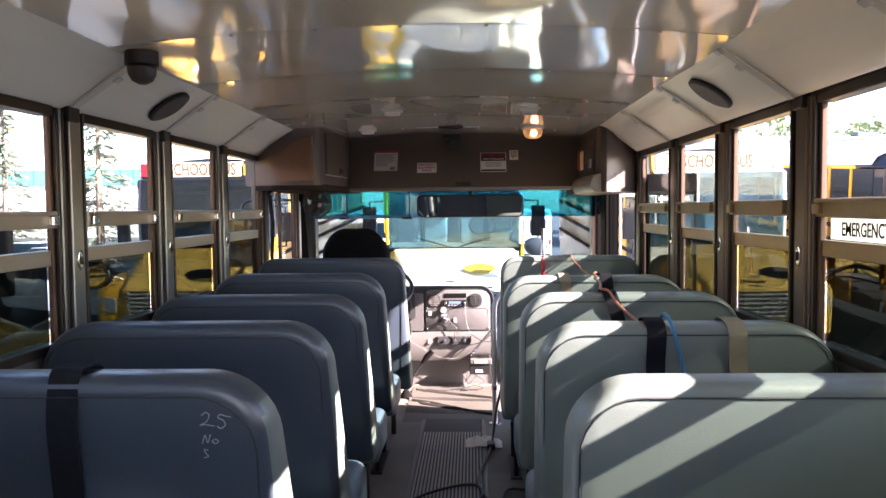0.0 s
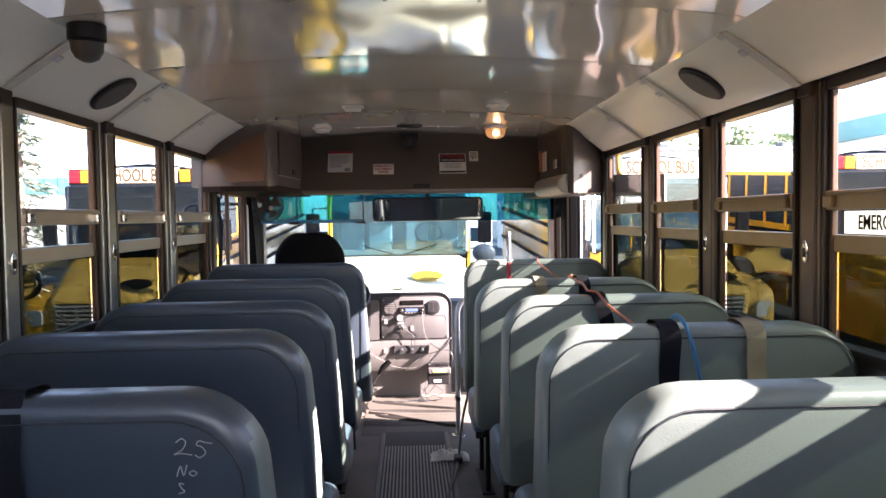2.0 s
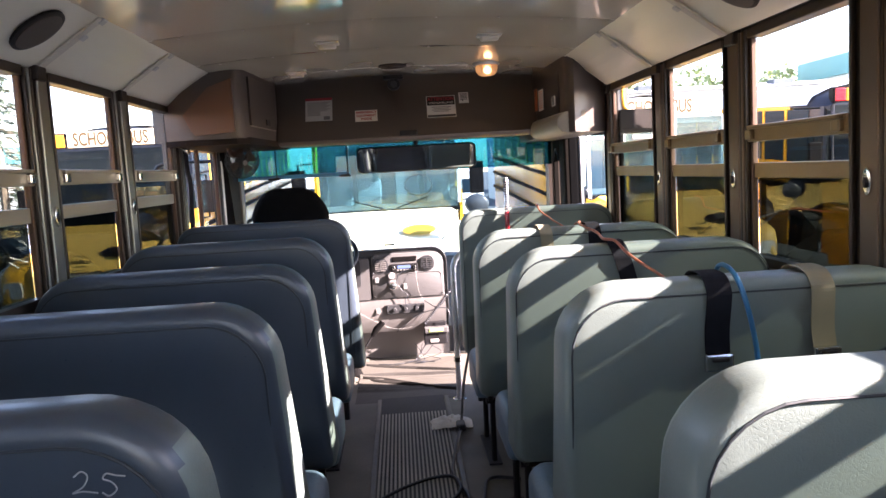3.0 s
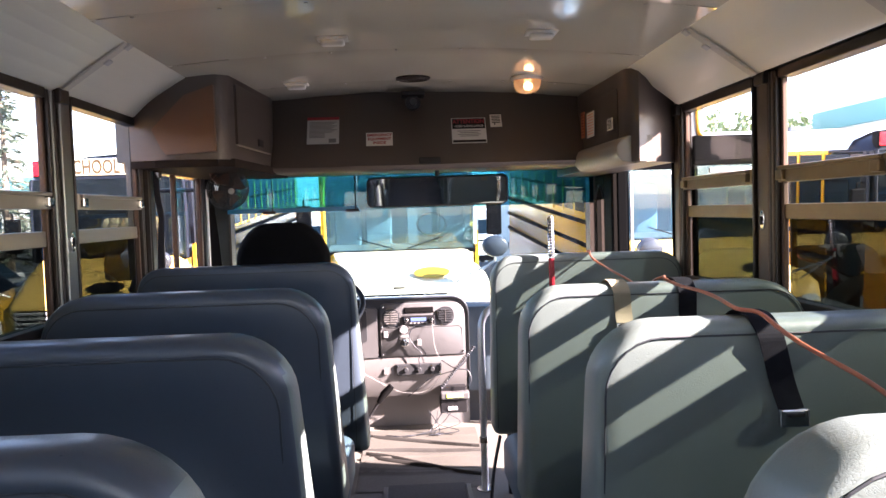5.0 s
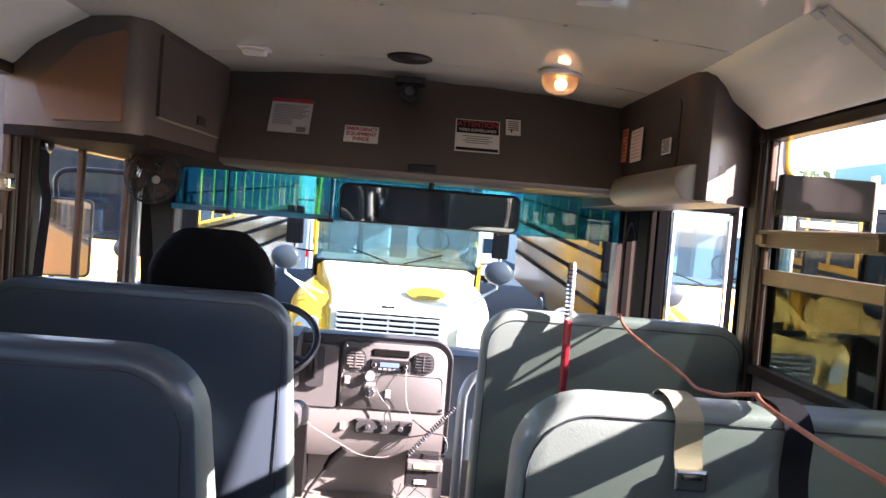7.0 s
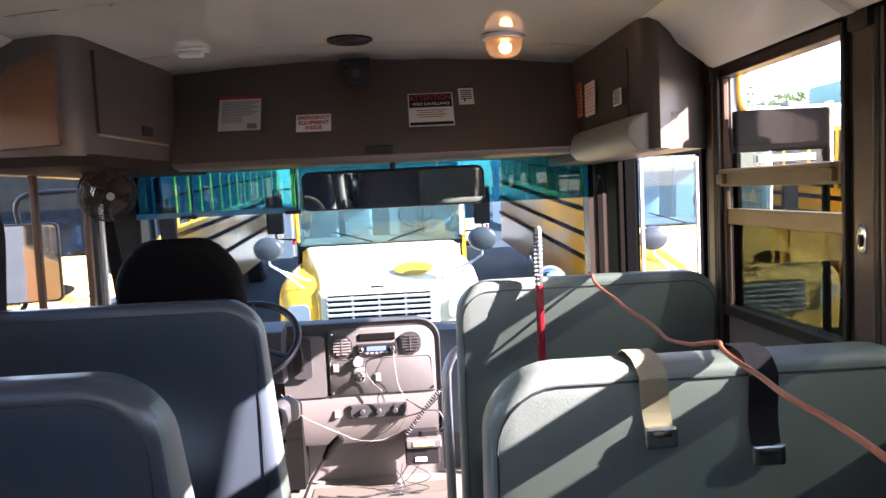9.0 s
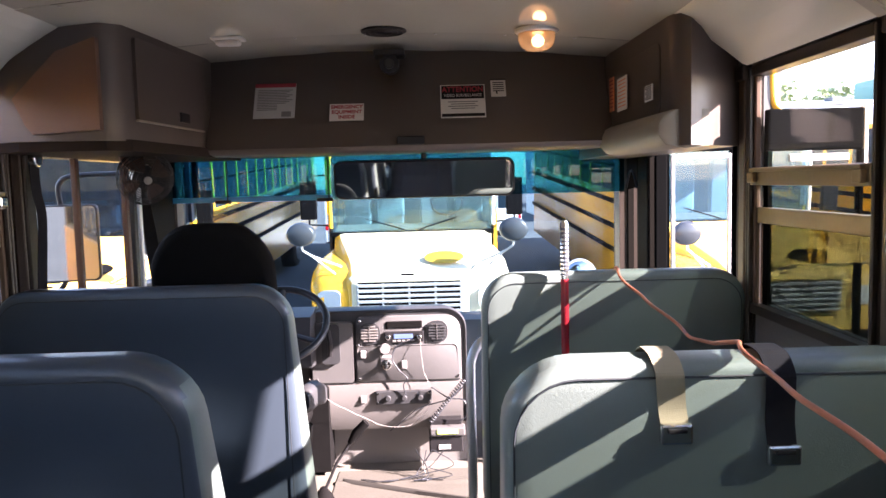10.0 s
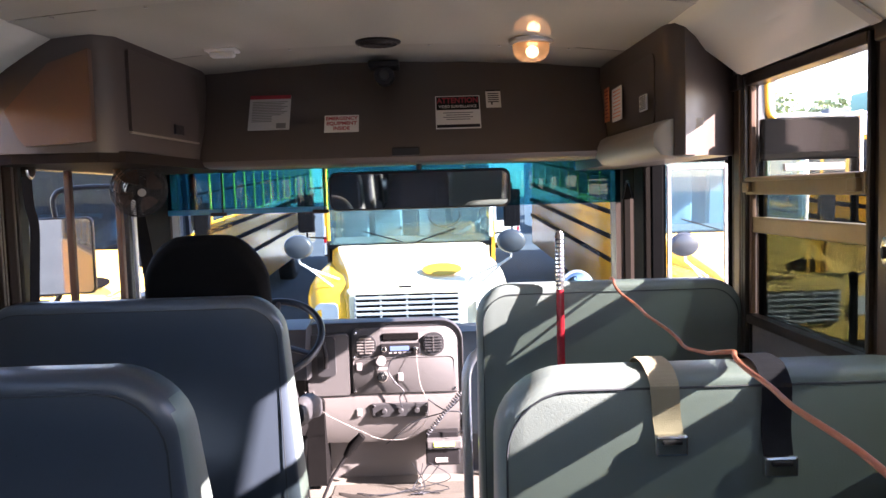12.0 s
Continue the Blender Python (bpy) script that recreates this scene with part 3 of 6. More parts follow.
def back_rings(x0, x1, z0, z1, t, rin, rout, lean, inner):
    """Rings of a padded back, rounded all round; inner: the side of the aisle corner (1: x1)."""
    rings = []
    prof = ((-0.5, 0.034), (-0.47, 0.016), (-0.40, 0.006), (-0.28, 0.0), (0.28, 0.0), (0.40, 0.006), (0.47, 0.016), (0.5, 0.034))
    a, b = (rin, rout) if inner < 0 else (rout, rin)
    soft = 0.65 if inner < 0 else 1.0      # the covers on the right are drawn tighter
    for f, i in prof:
        i *= soft
        ring = []
        for x, z in rr(x0 + i, x1 - i, z0 + i, z1 - i, max(a - i, 0.01), max(b - i, 0.01), 0.03, 0.03, n=8):
            k = (z1 - z) / (z1 - z0)
            x += FLARE * k if inner > 0 and x > (x0 + x1) / 2 else 0.0
            rear = -0.5 * t * (1.0 + 0.35 * k)
            ring.append((x, rear + (f + 0.5) * t * (1.0 + 1.1 * k) + lean * (z1 - z), z))
        rings.append(ring)
    return rings


def piping_points(x0, x1, z0, z1, t, lean, inner, inset=0.027, r=0.115):
    pts = []
    a, b = (r, r)
    for x, z in rr(x0 + inset, x1 - inset, z0 + 0.01, z1 - inset - 0.012, a, b, 0.001, 0.001, n=7)[:16]:
        k = (z1 - z) / (z1 - z0)
        grow = 1.0 + 0.35 * k
        x += FLARE * k if inner > 0 and x > (x0 + x1) / 2 else 0.0
        pts.append((x, -0.5 * t * grow - 0.001 + lean * (z1 - z), z))
    return [(pts[0][0], pts[0][1] + lean * 0.5, z0 + 0.04)] + pts + [(pts[-1][0], pts[-1][1] + lean * 0.5, z0 + 0.04)]


def light_aisle_side(pad):
    """Paints the light on a left cover's aisle side: its faces get the paler grey-green vinyl."""
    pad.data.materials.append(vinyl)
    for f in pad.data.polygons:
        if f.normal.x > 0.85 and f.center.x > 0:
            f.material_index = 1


def bus_seat(side, y, label, group="bus seats", top=1.05, edge=0.285):
    """A high-backed bench: padded back, cushion, frame and legs. y: the back's top."""
    x0, x1 = (edge, 1.16) if side > 0 else (-1.13, -edge)
    inner = -1 if side > 0 else 1
    s = thing("bus_seat", label, "seat", ((x0 + x1) / 2, y, 0), group)
    u0, u1 = x0 - (x0 + x1) / 2, x1 - (x0 + x1) / 2
    lean, t = 0.11, 0.112
    mat_ = vinyl if side > 0 else vinyl_shaded
    back = part("backrest", loft(BM(), back_rings(u0, u1, 0.36, top, t, 0.13, 0.16, lean, inner)), mat_, s, smooth=40)
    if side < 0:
        light_aisle_side(back)
    part("piping", tube(BM(), piping_points(u0, u1, 0.36, top, t, lean, inner, inset=0.027 if side < 0 else 0.016), 0.0022, n=6), piping_vinyl, back, "dark sewn piping")
    cu = BM()
    rings = []
    for f, i in ((0, 0.03), (0.02, 0.008), (0.05, 0), (0.36, 0), (0.40, 0.012), (0.425, 0.05)):
        rings.append([(x, 0.17 + f, z) for x, z in rr(u0 + i, u1 + (0.03 if side < 0 else 0.0) - i, 0.30 + i, 0.45 - i + 0.02 * f, 0.045, 0.045, 0.02, 0.02, n=5)])
    part("cushion", loft(cu, rings), cushion_vinyl, s, "blue-grey vinyl seat cushion", smooth=40)
    fr = BM()
    for yy in (0.20, 0.55):
        tube(fr, [(u0 + 0.04, yy, 0.29), (u1 - 0.02, yy, 0.29)], 0.013)
    for xx in (u0 + 0.06, u1 - 0.06):
        tube(fr, [(xx, 0.12, 0.36), (xx, 0.2, 0.29), (xx, 0.56, 0.29)], 0.013)
    part("seat_frame", fr, black_metal, s)
    xin = u0 + 0.07 if side > 0 else u1 - 0.07
    for yy in (0.22, 0.53):
        part("leg", tube(BM(), [(xin, yy, 0.29), (xin, yy + 0.01, 0.06), (xin, yy + 0.012, 0.0)], 0.013), black_metal, s)
    part("foot_plate", box(BM(), xin - 0.03, xin + 0.03, 0.19, 0.57, 0.0, 0.008, 0.002), black_metal, s)
    return s


def crash_barrier(side, y, label, top=1.075):
    x0, x1 = (0.325, 1.165) if side > 0 else (-1.13, -0.258)
    inner = -1 if side > 0 else 1
    s = thing("crash_barrier", label, "barrier", ((x0 + x1) / 2, y, 0), "crash barriers")
    u0, u1 = x0 - (x0 + x1) / 2, x1 - (x0 + x1) / 2
    mat_ = vinyl if side > 0 else vinyl_shaded
    pad = part("pad", loft(BM(), back_rings(u0, u1, 0.28, top, 0.085, 0.11, 0.11, 0.11, inner)), mat_, s, smooth=40)
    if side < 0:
        light_aisle_side(pad)
    part("piping", tube(BM(), piping_points(u0, u1, 0.28, top, 0.085, 0.11, inner, inset=0.018, r=0.09), 0.0015, n=6), piping_vinyl, pad, "dark sewn piping")
    for xx in (u0 + 0.08, u1 - 0.08):
        part("leg", tube(BM(), [(xx, 0.09, 0.34), (xx, 0.09, 0.0)], 0.016), black_metal, s)
    return s


# first three rows of each side: unseen, added to block light from behind
SEATS_L = ((-0.71, 1.055, 0.255), (0.02, 1.055, 0.255), (0.75, 1.055, 0.255), (1.575, 1.055, 0.255), (2.30, 1.05, 0.272), (3.05, 1.046, 0.28), (3.79, 1.068, 0.285))
SEATS_R = ((-0.72, 0.335), (0.01, 0.335), (0.74, 0.335), (1.52, 0.335), (2.22, 0.335), (2.98, 0.335), (3.72, 0.30))
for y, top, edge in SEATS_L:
    bus_seat(-1, y, "vinyl high-backed bus bench seat, coloured dark blue-grey for shade", top=top, edge=edge)
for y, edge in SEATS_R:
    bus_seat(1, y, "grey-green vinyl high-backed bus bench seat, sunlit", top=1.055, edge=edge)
crash_barrier(-1, 4.62, "padded crash barrier behind the driver's seat, coloured dark blue-grey for shade", top=1.09)
crash_barrier(1, 4.78, "grey-green padded crash barrier by the entrance steps", top=1.085)

# ---------------------------------------------------------------- front overhead bulkhead
def bulkhead():
    b = tagged(new("bulkhead"), "dark brown moulded overhead bulkhead above the windscreen", "bulkhead")
    b.location = (0, 5.4, 1.5)
    xs = [-0.74, -0.6, -0.3, 0.0, 0.3, 0.6, 0.89]
    prof = [(5.52, 1.95), (5.52, 1.80), (5.44, 1.66), (5.385, 1.56), (5.37, 1.525), (5.39, 1.508), (5.45, 1.50), (6.25, 1.52), (6.25, 1.95)]
    ctr = BM()
    loft(ctr, [[(x, y - 5.4, z - 1.5) for y, z in prof] for x in xs])
    part("centre_panel", ctr, dark_plastic, b, smooth=50)
    part("latch", box(BM(), 0.04, 0.15, -0.04, 0.0, 0.028, 0.062, 0.006), black_metal, b)
    # cabinets on both sides
    lf = BM()
    lp = [(-1.16, 4.70), (-1.06, 4.66), (-0.80, 4.68), (-0.755, 4.74), (-0.70, 5.44), (-0.72, 5.6), (-0.72, 6.2), (-1.16, 6.2)]
    loft(lf, [[(x, y - 5.4, z - 1.5) for x, y in lp] for z in (1.53, 1.56, 1.87, 1.95)])
    left = part("left_cabinet", lf, dark_plastic, b, smooth=50)
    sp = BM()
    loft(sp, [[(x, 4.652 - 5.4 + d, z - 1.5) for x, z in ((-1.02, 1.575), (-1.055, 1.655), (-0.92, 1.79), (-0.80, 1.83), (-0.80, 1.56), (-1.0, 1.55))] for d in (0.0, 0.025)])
    # the cabinet's lit end face: its light is painted as a lighter brown
    part("end_panel", sp, brown_plastic, left, "brown moulded end panel, the light on it put into its colour")
    dr = BM()
    loft(dr, [[(x, y - 5.4, z - 1.5) for y, z in rr(4.80, 5.36, 1.60, 1.855, 0.01, 0.01, 0.01, 0.01, 3)] for x in (-0.70, -0.72)])
    d = part("door", dr, dark_plastic, left)
    d.matrix_basis = Matrix.Translation((0.006, 0.0, 0)) @ pose(-0.72, 0, 0, 0, 0, -4.3) @ Matrix.Translation((0.72, 0, 0))
    part("door_edge_strip", box(BM(), -0.712, -0.700, 4.80 - 5.4, 5.36 - 5.4, 0.094, 0.100, 0.002), rail_metal, d)
    part("door_latch", box(BM(), -0.704, -0.694, 5.12 - 5.4, 5.20 - 5.4, 0.115, 0.150, 0.003), black_metal, d)
    lipl = BM()
    loft(lipl, [[(x, y - 5.4, z - 1.5) for x, y in ((-1.16, 4.70), (-1.05, 4.665), (-0.80, 4.69), (-0.745, 4.75), (-0.69, 5.44), (-0.7, 5.9), (-1.16, 5.9))] for z in (1.50, 1.535)])
    part("left_lip", lipl, lip_dark, b)
    rt = BM()
    rp = [(1.16, 4.82), (1.13, 4.80), (1.05, 4.73), (0.985, 4.66), (0.95, 4.64), (0.924, 4.655), (0.908, 4.73), (0.89, 5.44), (0.90, 6.2), (1.16, 6.2)]
    loft(rt, [[(x, y - 5.4, z - 1.5) for x, y in rp] for z in (1.47, 1.53, 1.80, 1.95)])
    right = part("right_cabinet", rt, dark_plastic, b, smooth=50)
    rd = BM()
    loft(rd, [[(x - 0.0 + (0.018 * (5.44 - y) / 0.74), y - 5.4, z - 1.5) for y, z in rr(4.80, 5.40, 1.575, 1.80, 0.03, 0.03, 0.03, 0.03, 4)] for x in (0.8868, 0.91)])
    part("door", rd, dark_plastic, right)
    tb = BM()
    loft(tb, [[(x + dx, y - 5.4, z - 1.5) for x, z in ((0.905, 1.578), (0.878, 1.565), (0.862, 1.535), (0.862, 1.500), (0.885, 1.472), (0.93, 1.462), (1.0, 1.468), (1.0, 1.578))] for y, dx in ((4.665, 0.012), (4.672, 0.0), (5.10, -0.012), (5.40, -0.02))])
    part("duct", tb, tan_plastic, b, "pale tan moulded duct under the cabinet", smooth=40)
    return b


bulkhead()

# ---------------------------------------------------------------- front: windscreen, pillars, door
fw = BM()
box(fw, -1.24, 1.24, 6.22, 6.34, -0.05, 0.70)
box(fw, -1.24, 1.24, 6.22, 6.34, 1.53, 1.95)
tagged(part("wall_front", fw, dash_dark), "front cowl wall below and above the windscreen", "wall", kind="structure")
ws = part("window_windscreen", box(BM(), -1.14, 1.14, 6.27, 6.276, 0.68, 1.54), pane_screen)
tagged(ws, "wide clear bus windscreen", "windscreen", kind="structure")
ws.visible_shadow = False
for side, word in ((-1, "left"), (1, "right")):
    pl = BM()
    sg = side
    loft(pl, [[(sg * x, y, z) for x, y in ((1.10, 6.18), (1.10, 6.30), (1.24, 6.34), (1.24, 6.16))] for z in (0.6, 1.56)])
    tagged(part("pillar_" + word, pl, dark_plastic), "dark plastic windscreen pillar", "pillar", kind="structure")

# driver's side window on the left
pillar_dark = mk("dark_pillar_trim", (0.009, 0.008, 0.007), rough=0.6, var=0.15, scale=3, bump=0.1, bscale=260, spec=0.02)
door_rubber = mk("black_door_rubber", (0.004, 0.004, 0.004), rough=0.9, var=0.2, bump=0.0, spec=0.0)
bar_brown = mk("brown_bar_paint", (0.060, 0.026, 0.016), rough=0.4, var=0.2, bump=0.0, spec=0.3)
dw = thing("window_driver", "driver's side window with dark vertical bars", "window", (-1.14, 4.85, 0.82), kind="structure")
for ya, yb, m_ in ((0.0, 0.06, bronze), (0.355, 0.385, bar_brown), (0.80, 0.835, bar_brown), (0.875, 0.92, black_metal), (0.955, 0.98, rail_alu)):
    part("bar", box(BM(), -0.02 if m_ is bar_brown else -0.05, 0.004, ya, yb, 0.0, 0.72, 0.006), m_, dw)
ap = BM()
loft(ap, [[(x, y, z) for x, y in ((-0.03, y0), (-0.03, y1), (0.03, y1), (0.03, y0))] for z, y0, y1 in ((0.0, 1.16, 1.42), (0.36, 1.06, 1.42), (0.56, 0.98, 1.42), (0.72, 0.92, 1.40))])
part("sloping_pillar", ap, pillar_dark, dw)
part("sill", box(BM(), -0.08, 0.006, 0, 1.36, -0.02, 0.02, 0.004), bronze, dw)
part("head", box(BM(), -0.08, 0.006, 0, 1.36, 0.68, 0.72, 0.004), bronze, dw)
g = part("pane", box(BM(), -0.04, -0.035, 0.0, 1.36, 0.02, 0.70), pane_clear, dw)
g.visible_shadow = False

# entrance door on the right
ed = thing("door_1", "glazed entrance door of the bus, both leaves standing open", "door", (1.16, 4.84, 0.0), kind="structure")
for y, xa, xb, zh, lit in ((-0.165, 0.035, 0.325, 1.446, False), (0.965, 0.0, 0.385, 1.485, True)):
    leaf_bm = BM()
    box(leaf_bm, xa, xb, y, y + 0.035, -0.45, -0.25)
    box(leaf_bm, xa, xb, y, y + 0.035, zh, zh + (0.105 if lit else 0.126), 0.006)
    box(leaf_bm, xa, xa + (0.078 if lit else 0.012), y, y + 0.035, -0.25, zh)
    box(leaf_bm, xb - (0.028 if lit else 0.008), xb, y, y + 0.035, -0.25, zh)
    lf_ = part("door_leaf", leaf_bm, door_rubber, ed)
    for x0, x1, z0, z1 in ((xa + 0.050, xa + 0.058, -0.25, 1.47), (xa + 0.084, xa + 0.100, -0.25, 1.474), (xb - 0.044, xb - 0.030, -0.25, 1.474), (xa + 0.10, xb - 0.044, -0.25, -0.225)) if lit else ():
        part("glazing_bead", box(BM(), x0, x1, y - 0.006, y + 0.012, z0, z1, 0.003), bead_alu, lf_)
    part("glazing_bead", box(BM(), xa + (0.10 if lit else 0.063), xb - 0.046, y - 0.006, y + 0.012, zh - 0.033, zh - 0.011, 0.003), bead_alu, lf_)
    part("edge_strip", box(BM(), xb, xb + 0.012, y - 0.002, y + 0.03, 1.38, 1.59, 0.003), rail_alu, lf_)
    g = part("pane", box(BM(), xa + 0.008, xb - 0.006, y + 0.012, y + 0.017, -0.24, zh + 0.001), pane_door, lf_)
    g.visible_shadow = False
for ya, yb, z0, z1, nm in ((0.0, 0.03, 0.0, 1.53, "door_stile"), (0.91, 0.94, 0.0, 1.53, "door_stile"), (0.03, 0.91, 1.49, 1.53, "door_rail")):
    part(nm, box(BM(), 0.0, 0.05, ya, yb, z0, z1, 0.004), door_rubber, ed)
part("yellow_edge", tube(BM(), spline([(0.075, -0.10, 1.86), (0.072, -0.10, 1.68), (0.078, -0.10, 1.60), (0.095, -0.10, 1.575)], 5), 0.011, n=8), outer_yellow, ed, "rounded yellow edge of the door frame", smooth=60)
qp = thing("window_quarter", "narrow dark-framed quarter window beside the door", "window", (1.165, 5.80, 0.82), kind="structure")
for ya, yb in ((0.0, 0.17), (0.37, 0.55)):
    part("jamb", box(BM(), -0.03, 0.05, ya, yb, 0.0, 0.72, 0.008), pillar_dark, qp)
hd_ = BM()
loft(hd_, [[(x, 0.17 + 0.20 * i / 12, z) for i in range(13) for z in (0.46 + 0.13 * math.sin(math.pi * (0.12 + 0.76 * i / 12)),)] + [(x, 0.37, 0.72), (x, 0.17, 0.72)] for x in (-0.03, 0.05)])
part("head", hd_, pillar_dark, qp)
part("seal", tube(BM(), [(-0.032, 0.17 + 0.20 * i / 12, 0.46 + 0.13 * math.sin(math.pi * (0.12 + 0.76 * i / 12))) for i in range(13)], 0.006, n=6), black_metal, qp)
g = part("pane", box(BM(), 0.02, 0.025, 0.16, 0.38, 0.0, 0.62), pane_tint, qp)
g.visible_shadow = False

# tinted visor along the top of the windscreen
vs = thing("sun_visor", "translucent blue-green acrylic sun visor across the windscreen", "visor", (0, 6.16, 1.31))
for xa, xb in ((-1.12, -0.33), (-0.325, 0.35), (0.355, 1.12)):
    g = part("panel", box(BM(), xa, xb, 0.0, 0.005, 0.0, 0.22), visor_tint, vs)
    g.visible_shadow = False
vb = mk("visor_blue_edge", (0.02, 0.22, 0.42), rough=0.3, var=0.05, bump=0)
part("edge_strip", box(BM(), -1.12, -0.33, -0.004, 0.006, -0.004, 0.022, 0.002), vb, vs)
for x in (-0.86, -0.36):
    part("clip", box(BM(), x - 0.04, x + 0.04, -0.012, 0.004, -0.012, 0.006, 0.003), black_metal, vs)
    part("hanger", tube(BM(), [(x + 0.02, -0.004, 0), (x + 0.02, -0.004, 0.22)], 0.004), black_metal, vs)

# inside mirror
im = thing("interior_mirror", "wide dark-backed interior rear-view mirror", "mirror", (0.14, 5.63, 1.395))
mb = BM()
loft(mb, [[(x, y, z) for x, z in rr(-0.385 + i, 0.385 - i, -0.082 + i, 0.082 - i, *[0.035] * 4)] for y, i in ((0.0, 0.004), (0.006, 0), (0.02, 0.0), (0.03, 0.02))])
part("housing", mb, black_metal, im, smooth=40)
mg = BM()
loft(mg, [[(x, y, z) for x, z in rr(-0.375, 0.375, -0.073, 0.073, *[0.03] * 4)] for y in (-0.004, -0.001)])
part("mirror_glass", mg, mirror_dim, im)
part("bracket", tube(BM(), [(0, 0.02, 0.05), (0, 0.02, 0.11)], 0.012), black_metal, im)
im.rotation_euler = (radians(8), 0, radians(0))

# ---------------------------------------------------------------- dash, steering wheel, driver's seat
da = thing("dashboard", "grey plastic bus dashboard with switches, vents and radio", "dashboard", (0, 5.96, 0))
top = BM()
loft(top, [[(x, y, z) for x, z in rr(-0.44, 0.315 - i, 0.30, 0.785 - i, 0.06, 0.10, 0.0, 0.0, n=8)] for y, i in ((0.012, 0.012), (0.0, 0.004), (0.03, 0.0), (0.26, 0.025))])
part("surround", top, dash_dark, da, smooth=40)
loft_r = BM()
loft(loft_r, [[(x, y - 5.96, z) for y, z in ((6.05, 0.20), (6.05, 0.64), (6.09, 0.70), (6.22, 0.70), (6.22, 0.2))] for x in (0.31, 0.40, 1.1)])
part("side_pad", loft_r, dash_teal, da, smooth=40)
cp = BM()
loft(cp, [[(x, -0.005 + 0.03 * (0.75 - z) * -1 + d, z) for x, z in rr(-0.21 + i, 0.287 - i, 0.44 + i, 0.752 - i, 0.03, 0.075, 0.01, 0.01)] for d, i in ((-0.006, 0.006), (0.0, 0.0), (0.12, 0.0))])
part("centre_panel", cp, dash_grey, da, smooth=40)
lpn = BM()
loft(lpn, [[(x, -0.02 + d, z) for x, z in rr(-0.42, -0.225, 0.44, 0.73, 0.03, 0.02, 0.01, 0.01)] for d in (0.0, 0.12)])
part("left_panel", lpn, dash_grey, da, smooth=40)
low = BM()
loft(low, [[(x, y - 5.96, z) for y, z in ((5.95, 0.44), (5.935, 0.36), (5.96, 0.24), (5.98, 0.20), (6.2, 0.20), (6.2, 0.44))] for x in (-0.40, 0.29)])
part("lower_panel", low, dash_beige, da, smooth=30)
fwl = box(BM(), -0.40, 0.31, 0.10, 0.2, 0.0, 0.2)
part("toe_board", fwl, dash_beige, da)
gl = BM()
loft(gl, [[(x, y - 5.96, z) for y, z in ((5.80, 0.55), (5.78, 0.70), (5.82, 0.78), (6.0, 0.80), (6.22, 0.76), (6.22, 0.5))] for x in (-1.1, -0.9, -0.6, -0.43, -0.40)])
part("cluster_hood", gl, dash_dark, da, smooth=40)

wheel_black = mk("steering_wheel_plastic", (0.02, 0.026, 0.032), rough=0.35, var=0.1, bump=0.1)
swl = thing("steering_wheel", "black plastic bus steering wheel with three spokes", "steering wheel", (-0.475, 5.46, 0.815))
wh = BM()
tube(wh, [(0.20 * math.cos(a), 0.20 * math.sin(a), 0) for a in [2 * math.pi * i / 40 for i in range(41)]], 0.015)
part("rim", wh, wheel_black, swl, smooth=60)
for a in (90, 210, 330):
    part("spoke", tube(BM(), [(0.05 * math.cos(radians(a)), 0.05 * math.sin(radians(a)), -0.03), (0.19 * math.cos(radians(a)), 0.19 * math.sin(radians(a)), 0)], 0.012), dash_dark, swl)
part("hub", disc(BM(), (0, 0, -0.05), "z", 0.065, 0.065, 0.04), dash_dark, swl)
part("column", tube(BM(), [(0, 0, -0.05), (0, 0.06, -0.5)], 0.035), dash_dark, swl)
swl.rotation_euler = (radians(38), 0, 0)

def ribbon_box(x, y, z0, z1):
    """A short leaning buckle stalk."""
    return tube(BM(), [(x, y, z0), (x + 0.01, y - 0.02, (z0 + z1) / 2), (x + 0.015, y - 0.03, z1)], [0.014, 0.016, 0.022], n=8)


ds = thing("driver_seat", "black fabric driver's seat with a tall rounded back", "seat", (-0.61, 5.05, 0))
hb = BM()
loft(hb, [[(x * (1.0 - 0.22 * max(0.0, (z - 1.0) / 0.25)), f + 0.12 * (1.25 - z), z) for x, z in rr(-0.235 + i, 0.235 - i, 0.45, 1.255 - i, 0.15, 0.15, 0.05, 0.05, n=8)] for f, i in ((-0.06, 0.035), (-0.045, 0.012), (-0.02, 0), (0.03, 0), (0.05, 0.012), (0.065, 0.04))])
part("backrest", hb, fabric_black, ds, smooth=50)
part("cushion", box(BM(), -0.25, 0.25, 0.08, 0.55, 0.36, 0.48, 0.05), fabric_black, ds, smooth=50)
part("pedestal", box(BM(), -0.18, 0.18, 0.12, 0.5, 0.0, 0.36, 0.02), black_metal, ds)
part("armrest", loft(BM(), [[(0.30 + px, yy, zz + pz) for px, pz in rr(-w, w, -h, h, *[min(w, h) * 0.9] * 4, n=4)] for yy, zz, w, h in ((0.02, 0.60, 0.02, 0.03), (0.05, 0.60, 0.032, 0.05), (0.25, 0.57, 0.034, 0.05), (0.38, 0.53, 0.032, 0.045), (0.42, 0.51, 0.018, 0.025))]), dash_dark, ds, "padded dark armrest", smooth=50)
part("belt_stalk", ribbon_box(0.285, 0.10, 0.30, 0.50), black_metal, ds)

# ---------------------------------------------------------------- outside: ground, buses, distance
GROUND = -1.10
def ease(v, a, b):
    f = min(max((v - a) / (b - a), 0.0), 1.0)
    return f * f * (3 - 2 * f)


